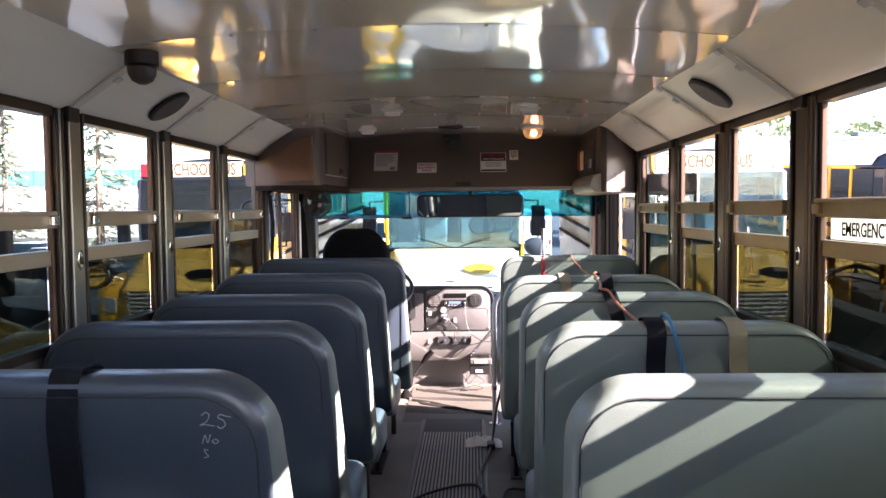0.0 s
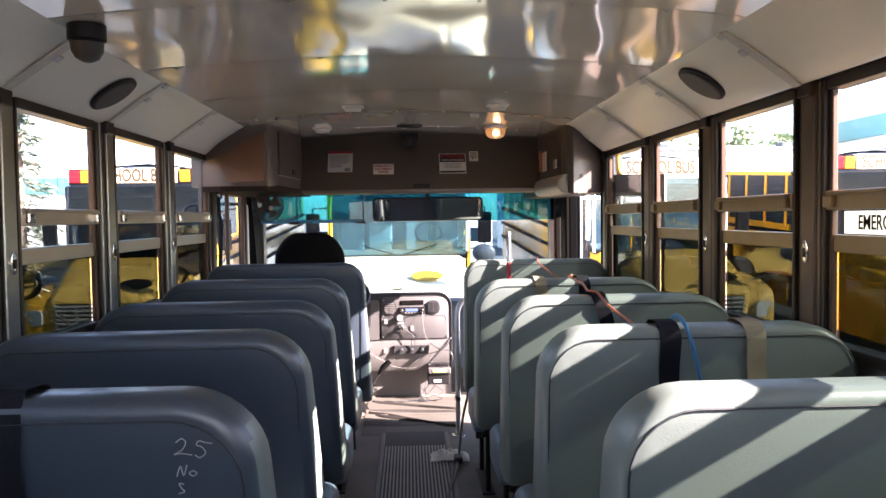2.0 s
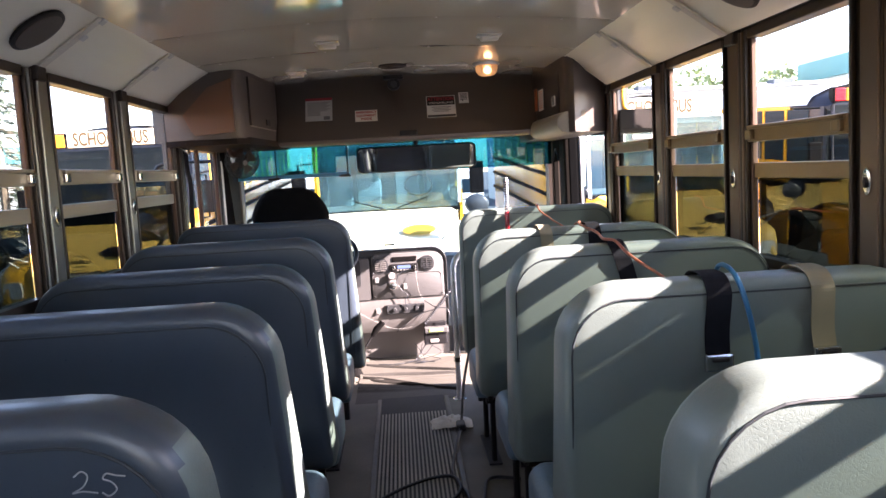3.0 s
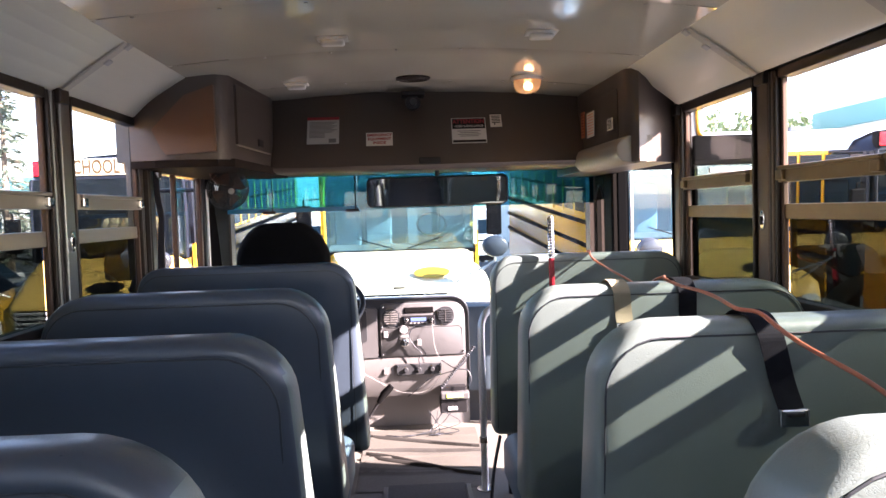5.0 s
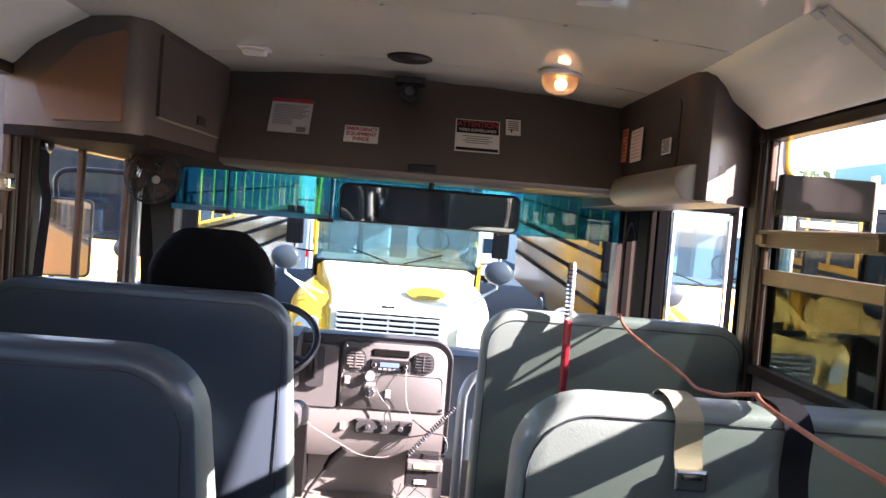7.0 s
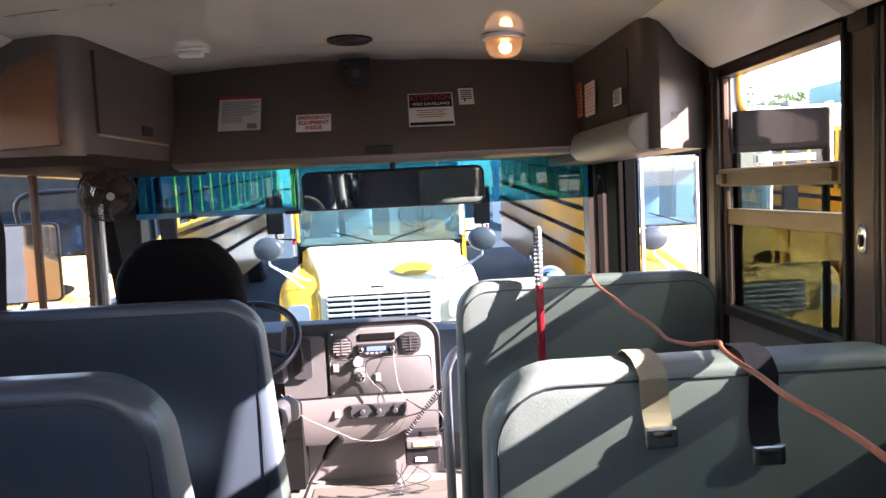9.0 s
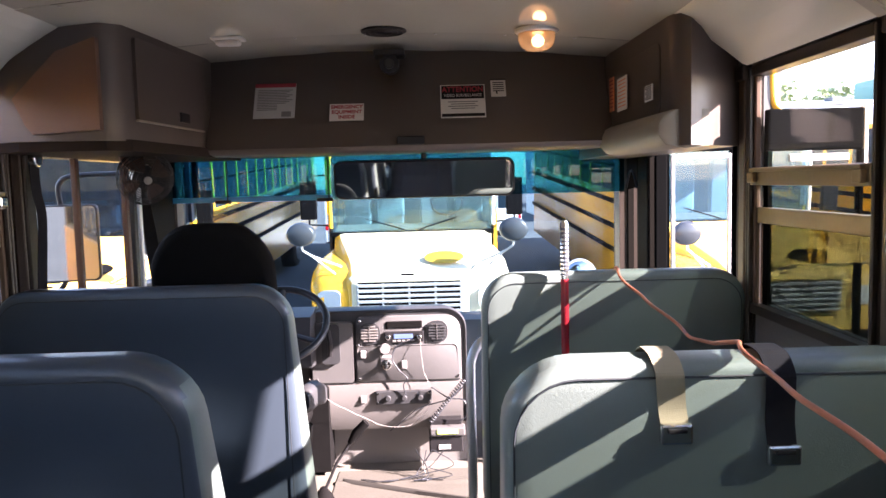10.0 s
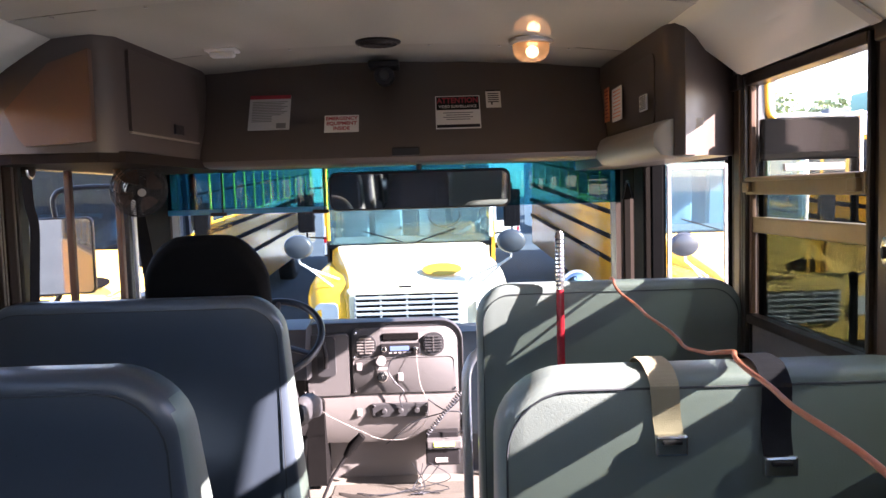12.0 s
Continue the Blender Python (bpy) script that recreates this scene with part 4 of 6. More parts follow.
def rise(x, y):
    """The yard climbs gently under the facing row of buses and falls back behind it."""
    return min(max(0.062 * (y - 11.4), 0.0), 0.80) * ease(x, -9.0, -7.0) * (1 - ease(y, 24.5, 27.4)) * (1 - ease(x, 30.0, 40.0))


gd = BM()
gx = [-400, -100, -40, -20, -12] + [-9.0 + 0.5 * i for i in range(5)] + [-4, 0, 4, 8, 14, 20, 30] + [32 + 2 * i for i in range(5)] + [60, 120, 400]
gy = [-400, -100, -30, 0, 8] + [11.4 + 0.65 * i for i in range(20)] + [24.5 + 0.5 * i for i in range(7)] + [30, 44, 60, 120, 400]
gv = [[gd.verts.new((x, y, GROUND + rise(x, y))) for x in gx] for y in gy]
for ra, rb in zip(gv, gv[1:]):
    for i in range(len(gx) - 1):
        gd.faces.new((ra[i], ra[i + 1], rb[i + 1], rb[i]))
tagged(part("ground", gd, asphalt), "grey sunlit asphalt of the bus yard", "ground", kind="structure")


def school_bus(x, y, label, hood_paint, rz=0.0, marked=True, screen=None, trim=None, pitch=0.0, length=13.0, shell=None, drop=0.0, lens=None, rails=(1.19, 1.54, 1.91), lower=0.0):
    """A bonneted school bus; y: its grille, which looks to -y. Built at the ground."""
    b = thing("school_bus", label, "bus", (x, y, GROUND - lower), "parked school buses", rz=rz)
    b.rotation_euler.x = radians(pitch)
    W, H, HL, LEN = 1.16, 3.32, 1.75, length
    trim = trim or bus_yellow
    body = BM()
    def sect(w, z0, zt, n=7):
        pts = [(-w, z0)]
        for i in range(n + 1):
            a = math.pi - math.pi * i / n
            pts.append((w * math.cos(a), zt - 0.34 + 0.34 * math.sin(a)))
        return pts + [(w, z0)]
    loft(body, [[(px, yy, pz) for px, pz in sect(w, z0, zt)] for yy, w, z0, zt in
                ((HL + 1.02, W, 0.62, H), (LEN - 0.2, W, 0.62, H), (LEN, W - 0.06, 0.66, H - 0.08))])
    part("body", body, bus_yellow, b, smooth=35)
    cap = BM()
    loft(cap, [[(px, yy, pz) for px, pz in sect(w, z0, zt)] for yy, w, z0, zt in ((HL - 0.03, W - 0.05, 2.97, H - 0.10), (HL + 0.10, W, 2.95, H - 0.03), (HL + 1.02, W, 2.95, H))])
    part("front_cap", cap, trim, b, smooth=35)
    part("cab_back", box(BM(), -W + 0.05, W - 0.05, HL + 0.98, HL + 1.01, 1.3, 2.95), cab_vinyl, b)
    dk = BM()
    loft(dk, [[(px, yy, pz) for yy, pz in ((HL - 0.05, 1.6), (HL - 0.05, 1.83 - drop), (HL + 0.28, 1.90 - drop), (HL + 0.36, 1.84 - drop), (HL + 0.36, 1.6))] for px in (-1.05, 1.05)])
    part("dashboard", dk, dash_beige, b)
    rg = BM()
    tube(rg, [(0.48 + 0.22 * math.cos(a), HL + 0.45 + 0.12 * math.sin(a), 2.06 + 0.16 * math.sin(a)) for a in [2 * math.pi * i / 24 for i in range(25)]], 0.016, n=6)
    part("steering_wheel", rg, bus_black, b)
    for xx in (-0.82, -0.34, 0.30, 0.80):
        sb_ = BM()
        loft(sb_, [[(xx + px, HL + 0.74 + d, pz) for px, pz in rr(-0.21 + i, 0.21 - i, 1.5, 2.62 - i, 0.12, 0.12, 0.02, 0.02, n=4)] for d, i in ((0.0, 0.03), (0.03, 0.0), (0.09, 0.0), (0.12, 0.03))])
        part("cab_seat", sb_, cab_vinyl, b, smooth=40)
    for s in (-1, 1):
        xa, xb = sorted((s * (W - 0.05), s * W))
        if s > 0:
            part("front_side", box(BM(), xa, xb, HL + 0.10, HL + 1.02, 0.62, 1.98), bus_yellow, b)
        else:
            dr = part("entrance_door", box(BM(), xa + 0.01, xb - 0.01, HL + 0.16, HL + 0.98, 0.62, 2.92), door_brown, b, "dark brown folding entrance door")
            for ya in (0.20, 0.60):
                part("door_pane", box(BM(), xa + 0.004, xb, HL + ya, HL + ya + 0.34, 1.0, 2.80, 0.02), bus_glass, dr)
        # front bus: glare on the +x post is painted as white
        part("front_post", box(BM(), xa, xb, HL + 0.06, HL + 0.16, 1.98, 2.96), trim if marked or s < 0 else bus_white, b)
    roof = BM()
    rp = [(1.02 * (W * math.cos(math.pi - math.pi * i / 8)), H - 0.33 + 0.345 * math.sin(math.pi * i / 8)) for i in range(9)]
    loft(roof, [[(px, yy, pz) for px, pz in rp] for yy in (HL + 0.5, LEN - 0.3)], cap=False, closed=False)
    part("roof_panel", roof, bus_white, b, smooth=40)
    hood = BM()
    hs = ((0.0, 0.66, 0.72, 1.38, 0.06), (0.05, 0.72, 0.64, 1.45, 0.12), (0.35, 0.82, 0.6, 1.57, 0.22), (0.8, 0.92, 0.6, 1.69, 0.22), (1.3, 1.01, 0.6, 1.78, 0.18), (HL + 0.15, 1.08, 0.6, 1.86, 0.10))
    loft(hood, [[(px, yy, pz) for px, pz in rr(-w, w, z0, z1 - drop * min(yy / 1.3, 1), r, r, 0.05, 0.05, n=7)] for yy, w, z0, z1, r in hs])
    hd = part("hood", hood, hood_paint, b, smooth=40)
    hd.data.materials.append(bus_yellow)            # shade on the -x flank painted as deeper yellow
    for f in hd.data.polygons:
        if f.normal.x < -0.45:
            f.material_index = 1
    gp = part("grille_recess", box(BM(), -0.60, 0.60, -0.02, 0.02, 0.98, 1.36, 0.02), bus_black, b)
    for i in range(6):
        z = 1.015 + 0.062 * i
        part("grille_bar", box(BM(), -0.585, 0.585, -0.045, -0.015, z - 0.016, z + 0.016, 0.005), silver_paint, gp)
    for xx in (-0.59, -0.3, 0.0, 0.3, 0.59):
        part("grille_bar", box(BM(), xx - 0.012, xx + 0.012, -0.035, -0.015, 0.99, 1.35, 0.004), silver_paint, gp)
    ov = disc(BM(), (0.40, -0.012, 1.60), "y", 0.235, 0.14, -0.004, n=28)
    o = part("oval_plate", ov, oval_brown if not marked else bus_black, hd, "oval yellow plate" if not marked else "dark oval plate")
    o.matrix_basis = Matrix.Translation((0.41, 0.33, 1.569)) @ pose(0, 0, 0, -68, 0, 0) @ Matrix.Translation((-0.40, 0, -1.60))
    for k in range(7 if marked else 0):
        part("marking_bar", box(BM(), -0.17 + 0.045 * k, -0.145 + 0.045 * k, 0.080, 0.10, 1.478, 1.505), bus_black, hd)
    sw = BM()
    loft(sw, [[(x, 0.115 + d, 1.556 + c - h) for d in (0.0, 0.03) for h in ((0.008, -0.008) if d == 0 else (-0.008, 0.008))] for x, c in ((-0.07, 0.0), (0.0, -0.008), (0.07, -0.004), (0.085, 0.03))])
    part("hood_mark", sw, bus_black if marked else silver_paint, hd)
    part("hood_handle", box(BM(), -0.09, 0.06, 0.03, 0.07, 1.42, 1.445, 0.008), bus_black, hd)
    for s in (-1, 1):
        fd = BM()
        loft(fd, [[(s * (0.62 + px), yy, pz) for px, pz in rr(0, w, 0.5, z1, 0.1, 0.17, 0.03, 0.03, n=8)] for yy, w, z1 in ((0.03, 0.40, 1.26), (0.06, 0.455, 1.33), (0.12, 0.50, 1.40), (0.22, 0.54, 1.46), (0.45, 0.558, 1.51), (0.9, 0.565, 1.54), (1.6, 0.54, 1.54))])
        # the sunny +x fender gets the glare-pale hood colour, the other plain yellow
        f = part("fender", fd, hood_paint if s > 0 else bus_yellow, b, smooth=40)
        part("headlight", loft(BM(), [[(s * (0.79 + px), -0.005 + d + 0.26 * px, pz) for px, pz in rr(0, 0.28, 1.05, 1.27, 0.06, 0.1, 0.06, 0.04)] for d in (-0.015, 0.03)]), lens_clear, f, "clear headlight")
        arm = BM()
        tube(arm, [(s * 0.80, 0.30, 1.50), (s * 1.10, 0.02, 1.68), (s * 1.19, -0.03, 1.75), (s * 1.20, -0.03, 1.84)], 0.014)
        tube(arm, [(s * 0.86, 0.16, 1.44), (s * 1.10, 0.02, 1.68)], 0.011)
        mr_ = part("mirror_arm", arm, silver_paint, b)
        cm = part("cross_mirror", disc(BM(), (s * 1.20, 0.01, 1.93), "y", 0.165, 0.135, -0.08, n=24, bev=0.7), shell or silver_paint, mr_, smooth=60)
        part("cross_mirror_glass", disc(BM(), (s * 1.20, 0.012, 1.93), "y", 0.155, 0.125, 0.02, n=20), mirror_face, mr_)
        tube_ = BM()
        tube(tube_, [(s * 1.12, HL + 0.2, 1.8), (s * 1.38, HL - 0.05, 1.85), (s * 1.38, HL - 0.05, 2.5), (s * 1.14, HL + 0.2, 2.5)], 0.014)
        ma = part("side_mirror_arm", tube_, bus_black, b)
        part("side_mirror", box(BM(), s * 1.38 - 0.11, s * 1.38 + 0.11, HL - 0.10, HL - 0.03, 1.92, 2.42, 0.02), bus_black, ma)
        whl = part("wheel", disc(BM(), (s * 0.80, 1.05, 0.48), "x", 0.48, 0.48, s * 0.28, n=28, bev=0.15), tyre, b, smooth=50)
        part("rim", disc(BM(), (s * 1.081, 1.05, 0.48), "x", 0.26, 0.26, s * 0.02, n=20), chrome, whl)
        whl = part("wheel", disc(BM(), (s * 0.84, LEN - 3.4, 0.48), "x", 0.48, 0.48, s * 0.32, n=28, bev=0.15), tyre, b, smooth=50)
        part("rim", disc(BM(), (s * 1.163, LEN - 3.4, 0.48), "x", 0.26, 0.26, s * 0.02, n=20), chrome, whl)
        for z in rails:
            part("rub_rail", box(BM(), min(s * (W - 0.01), s * (W + 0.022)), max(s * (W - 0.01), s * (W + 0.022)), HL + 0.6, LEN - 0.1, z - 0.035, z + 0.035, 0.008), bus_black, b)
        nwin = int((LEN - HL - 0.6) / 0.72)
        for i in range(nwin):
            ya = HL + 0.42 + i * 0.72
            xx0, xx1 = sorted((s * (W - 0.02), s * (W + 0.008)))
            wn_ = part("window", box(BM(), xx0, xx1, ya + 0.05, ya + 0.66, rails[2] + 0.15, 2.92, 0.004), bus_glass, b)
            x2, x3 = sorted((s * (W + 0.006), s * (W + 0.016)))
            part("sash_bar", box(BM(), x2, x3, ya + 0.05, ya + 0.66, 2.50, 2.53), bus_black, wn_)
            part("window_divider", box(BM(), x2, x3, ya + 0.67, ya + 0.74, rails[2] + 0.09, 2.94), bus_yellow, wn_)
    # windscreen, sign and lamps
    sc = BM()
    loft(sc, [[(px, yy, pz) for px, pz in ((-w, z), (w, z))] + [(px, yy + 0.02, pz) for px, pz in ((w, z), (-w, z))] for w, yy, z in ((1.06, HL - 0.12, 1.84 - drop), (1.07, HL - 0.09, 2.45), (1.05, HL - 0.055, 2.97))])
    scr = part("windscreen", sc, screen, b, "blue-tinted windscreen")
    scr.visible_shadow = False
    part("windscreen_seal", box(BM(), -1.10, 1.10, HL - 0.11, HL + 0.1, 1.78 - drop, 1.845 - drop, 0.01), bus_black, b)
    for s in (-1, 1):
        part("wiper", tube(BM(), [(s * 0.1, HL - 0.13, 1.86 - drop), (s * 0.62, HL - 0.135, 2.02 - drop)], 0.008), bus_black, scr)
        # front bus: the +x pillar is white too, glare put into its colour
        part("screen_pillar", tube(BM(), [(s * 1.09, HL - 0.10, 1.80), (s * 1.10, HL - 0.07, 2.45), (s * 1.07, HL - 0.03, 2.98)], 0.027), trim if marked or s < 0 else bus_white, b)
    part("sign_panel", box(BM(), -0.66, 0.66, HL - 0.045, HL + 0.1, 3.02, 3.26, 0.015), sign_cream, b, "pale sign panel")
    writing("lettering", "SCHOOL BUS", 0.285, pose(0, HL - 0.0475, 3.135, 90, 0, 0), sign_ink, b, width=0.66, bold=0.008)
    for s in (-1, 1):
        # with the glare-pale lenses the housing is washed out to the trim colour
        part("flasher_housing", box(BM(), min(s * 0.68, s * 1.06), max(s * 0.68, s * 1.06), HL - 0.03, HL + 0.12, 3.0, 3.25, 0.02), bus_black if lens is None else trim, b)
        part("flasher", box(BM(), s * 0.78 - 0.085, s * 0.78 + 0.085, HL - 0.055, HL - 0.03, 3.03, 3.225, 0.012), lens[0] if lens else lamp_amber, b)
        part("flasher", box(BM(), s * 0.96 - 0.085, s * 0.96 + 0.085, HL - 0.055, HL - 0.03, 3.03, 3.225, 0.012), lens[1] if lens else lamp_red, b)
    for xx in (-0.95, -0.16, 0.0, 0.16, 0.95):
        part("clearance_lamp", box(BM(), xx - 0.035, xx + 0.035, HL + 0.0, HL + 0.06, H - 0.115 - 0.09 * abs(xx) ** 2, H - 0.075 - 0.09 * abs(xx) ** 2, 0.01), lamp_amber, b)
    part("bumper", box(BM(), -1.15, 1.15, -0.22, -0.02, 0.45, 0.78, 0.04), bus_black, b)
    return b


mirror_grey = mk("grey_mirror_back", (0.045, 0.052, 0.06), rough=0.35, var=0.1, bump=0)
mirror_shell = mk("mirror_shell", (0.03, 0.032, 0.036), rough=0.25, var=0.1, bump=0)
sign_cream = mk("sign_cream", (0.85, 0.78, 0.58), rough=0.35, var=0.05, bump=0)
front_bus = school_bus(-0.15, 11.15, "yellow school bus parked nose to nose, sun glare in its hood colour", hood_sunlit, marked=False, screen=bus_screen, pitch=3.4, drop=0.10, shell=mirror_grey)
side_bus = school_bus(4.12, 11.0, "yellow school bus in the facing row, pale windscreen, lettered hood", hood_glare, rz=3.0, screen=bus_screen_blue, trim=bus_white, pitch=4.4, length=9.8, shell=mirror_shell, drop=0.0, lower=0.08, rails=(1.27, 1.62, 1.99), lens=(lens_glare_amber, lens_glare_red))
l_bus = school_bus(-4.35, 11.3, "yellow school bus in the facing row, windscreen dark navy", hood_glare, screen=bus_screen_dark, trim=bus_navy, shell=mirror_shell, pitch=3.2, lower=0.06, rails=(1.29, 1.66, 1.92))
far_bus = copy_thing(l_bus, pose(7.95, 10.9, GROUND, 3.4, 0, 3))
far_bus["label"] = "yellow school bus standing further along the facing row"
next_bus = copy_thing(l_bus, pose(-4.4, 6.75, GROUND, 0, 0, 180))
next_bus["label"] = "yellow school bus parked alongside, fender and mirror arms showing"


def broad_tree(x, y, h, seed, label):
    rnd = random.Random(seed)
    t = thing("tree", label, "tree", (x, y, GROUND), "yard trees")
    tr = BM()
    tube(tr, [(0, 0, 0), (0.1, 0, h * 0.3), (0.0, 0.1, h * 0.62)], [0.28, 0.2, 0.1], n=8)
    tips = []
    for i in range(9):
        a, z = rnd.uniform(0, 6.28), h * rnd.uniform(0.28, 0.55)
        e = Vector((math.cos(a) * h * 0.3, math.sin(a) * h * 0.3, z + h * rnd.uniform(0.15, 0.35)))
        tube(tr, [(0.05, 0.05, z), e * 0.5 + Vector((0, 0, z * 0.5)), e], [0.1, 0.06, 0.02], n=6)
        tips.append(e)
    part("trunk", tr, bark, t)
    verts, faces = [], []
    for i in range(110):
        c = rnd.choice(tips) + Vector((rnd.gauss(0, 1), rnd.gauss(0, 1), rnd.gauss(-0.35, 0.8))) * h * 0.13
        r = h * rnd.uniform(0.05, 0.1)
        for k in range(34):
            p = c + Vector((rnd.gauss(0, 0.5), rnd.gauss(0, 0.5), rnd.gauss(0, 0.4))) * r
            u = Vector((rnd.gauss(0, 1), rnd.gauss(0, 1), rnd.gauss(0, 1))).normalized() * 0.26
            v = u.cross(Vector((rnd.gauss(0, 1), rnd.gauss(0, 1), rnd.gauss(0, 1)))).normalized() * 0.20
            n0 = len(verts)
            verts += [p - u, p + v, p + u, p - v]
            faces.append((n0, n0 + 1, n0 + 2, n0 + 3))
    me = bpy.data.meshes.new("crown")
    me.from_pydata([tuple(v) for v in verts], [], faces)
    me.materials.append(leaf)
    cr = new("crown", me)
    cr.parent = t
    return t


def spruce(x, y, h, seed, label):
    rnd = random.Random(seed)
    t = thing("tree", label, "tree", (x, y, GROUND), "yard trees")
    tr = BM()
    tube(tr, [(0, 0, 0), (0, 0, h * 0.5), (0, 0, h * 0.98)], [0.22, 0.12, 0.02], n=8)
    verts, faces = [], []
    for i in range(150):
        f = rnd.uniform(0.08, 0.97)
        a, L = rnd.uniform(0, 6.28), (1 - f) * h * 0.24 * rnd.uniform(0.7, 1.1) + 0.15
        d = Vector((math.cos(a), math.sin(a), -0.25)).normalized()
        tube(tr, [(0, 0, f * h), Vector((0, 0, f * h)) + d * L], [0.025, 0.006], n=4)
        for k in range(16):
            p = Vector((0, 0, f * h)) + d * L * rnd.uniform(0.25, 1.0) + Vector((rnd.gauss(0, 0.06), rnd.gauss(0, 0.06), rnd.gauss(0, 0.05)))
            u = (d + Vector((rnd.gauss(0, 0.5), rnd.gauss(0, 0.5), rnd.gauss(0, 0.3)))).normalized() * 0.2
            v = u.cross(Vector((rnd.gauss(0, 1), rnd.gauss(0, 1), 1))).normalized() * 0.05
            n0 = len(verts)
            verts += [p - u, p + v, p + u, p - v]
            faces.append((n0, n0 + 1, n0 + 2, n0 + 3))
    part("trunk", tr, bark, t)
    me = bpy.data.meshes.new("crown")
    me.from_pydata([tuple(v) for v in verts], [], faces)
    me.materials.append(needle)
    cr = new("crown", me)
    cr.parent = t
    return t


for i, (x, y, h) in enumerate(((15, 72, 9.5), (19.5, 74, 10.3), (24, 70, 9.5), (28.5, 73, 10.5), (33, 69, 9.3), (37, 72, 10.0), (42, 74, 9.9))):
    broad_tree(x, y, h, 10 + i, "leafy green yard tree behind the parked buses")
spruce(-16.5, 34, 9.5, 3, "tall sparse spruce behind the parked cars")
spruce(-24.5, 40, 9.5, 4, "tall sparse spruce behind the parked cars")


def shed(x0, x1, y, h, band, label):
    b = thing("building", label, "building", ((x0 + x1) / 2, y, GROUND))
    w = (x1 - x0) / 2
    part("wall", box(BM(), -w, w, 0, 14, 0, h - band), shed_white, b)
    fa = BM()
    n = int(w * 2 / 0.6)
    for i in range(n):
        xa = -w - 0.2 + (2 * w + 0.4) * i / n
        box(fa, xa, xa + (2 * w + 0.4) / n * 0.93, -0.25 - 0.04 * (i % 2), 14.2, h - band, h)
    part("fascia", fa, teal_metal, b, "teal ribbed metal fascia")
    part("roof", box(BM(), -w - 0.1, w + 0.1, -0.1, 14.1, h, h + 0.15), shed_white, b)
    for i in range(4):
        xa = -w + 1.5 + i * (2 * w - 4) / 3
        wi = part("window", box(BM(), xa, xa + 1.2, -0.06, 0.02, 1.4, 2.6, 0.02), bus_glass, b)
        part("window_bar", box(BM(), xa + 0.57, xa + 0.63, -0.09, -0.05, 1.4, 2.6), shed_white, wi)
    return b


def low_hall(x, y, w, d, h, label):
    """A long white-roofed hall with a shallow gable, vents and doors."""
    b = thing("hall", label, "building", (x, y, GROUND), "white halls")
    part("wall", box(BM(), -w, w, 0, d, 0, h - 0.7), shed_white, b)
    rf = BM()
    loft(rf, [[(xx, yy, zz) for yy, zz in ((-0.4, h - 0.75), (d / 2, h), (d + 0.4, h - 0.75), (d / 2, h - 0.2))] for xx in (-w - 0.4, w + 0.4)])
    roof = part("roof", rf, bus_white, b)
    for k in range(3):
        xx = -w * 0.7 + k * w * 0.62
        part("roof_vent", box(BM(), xx, xx + 1.3, d * 0.22, d * 0.30, h - 0.42, h - 0.1, 0.05), asphalt, roof)
    for k in range(4):
        xx = -w + 2.0 + k * (2 * w - 5) / 3.2
        part("door", box(BM(), xx, xx + 2.6, -0.05, 0.05, 0, 2.9, 0.03), teal_metal, b)
    return b


low_hall(25, 46, 14, 12, 7.0, "long low hall with a white metal roof")
low_hall(12.5, 52, 5.5, 9, 6.6, "small hall with a white metal roof")
shed(36, 70, 54, 9.8, 1.6, "pale workshop building with a teal metal fascia")
shed(-60, -26, 74, 6.6, 1.5, "pale workshop building with a teal metal fascia")


def car(x, y, rz, paint, label):
    c = thing("car", label, "car", (x, y, GROUND), "parked cars", rz=rz)
    bd = BM()
    loft(bd, [[(s_, yy, zz) for s_, zz in rr(-w, w, 0.32, z1, 0.12, 0.12, 0.08, 0.08, n=3)] for yy, w, z1 in ((-2.3, 0.72, 0.72), (-2.1, 0.85, 0.86), (-1.0, 0.9, 0.98), (1.2, 0.9, 1.0), (2.0, 0.86, 0.98), (2.25, 0.76, 0.8))])
    part("body", bd, paint, c, smooth=40)
    cb = BM()
    loft(cb, [[(s_, yy, zz) for s_, zz in rr(-w, w, 0.92, z1, 0.15, 0.15, 0.02, 0.02, n=3)] for yy, w, z1 in ((-1.05, 0.74, 1.0), (-0.3, 0.68, 1.46), (0.9, 0.68, 1.46), (1.8, 0.74, 1.02))])
    part("cabin_glass", cb, bus_glass, c, smooth=40)
    part("roof", box(BM(), -0.62, 0.62, -0.25, 0.85, 1.44, 1.475, 0.015), paint, c)
    for sx in (-1, 1):
        for yy in (-1.4, 1.4):
            w_ = part("wheel", disc(BM(), (sx * 0.72, yy, 0.33), "x", 0.33, 0.33, sx * 0.2, n=20, bev=0.2), tyre, c)
            part("rim", disc(BM(), (sx * 0.921, yy, 0.33), "x", 0.2, 0.2, sx * 0.015, n=14), chrome, w_)
    return c


car(-11.5, 22, 70, car_grey, "silver car parked beside the bus row")
car(-14.5, 26, 80, car_white, "white car parked beside the bus row")
car(-9.2, 17.5, 62, car_white, "white car parked beside the bus row")
car(-17.5, 21, 85, car_grey, "silver car parked beside the bus row")


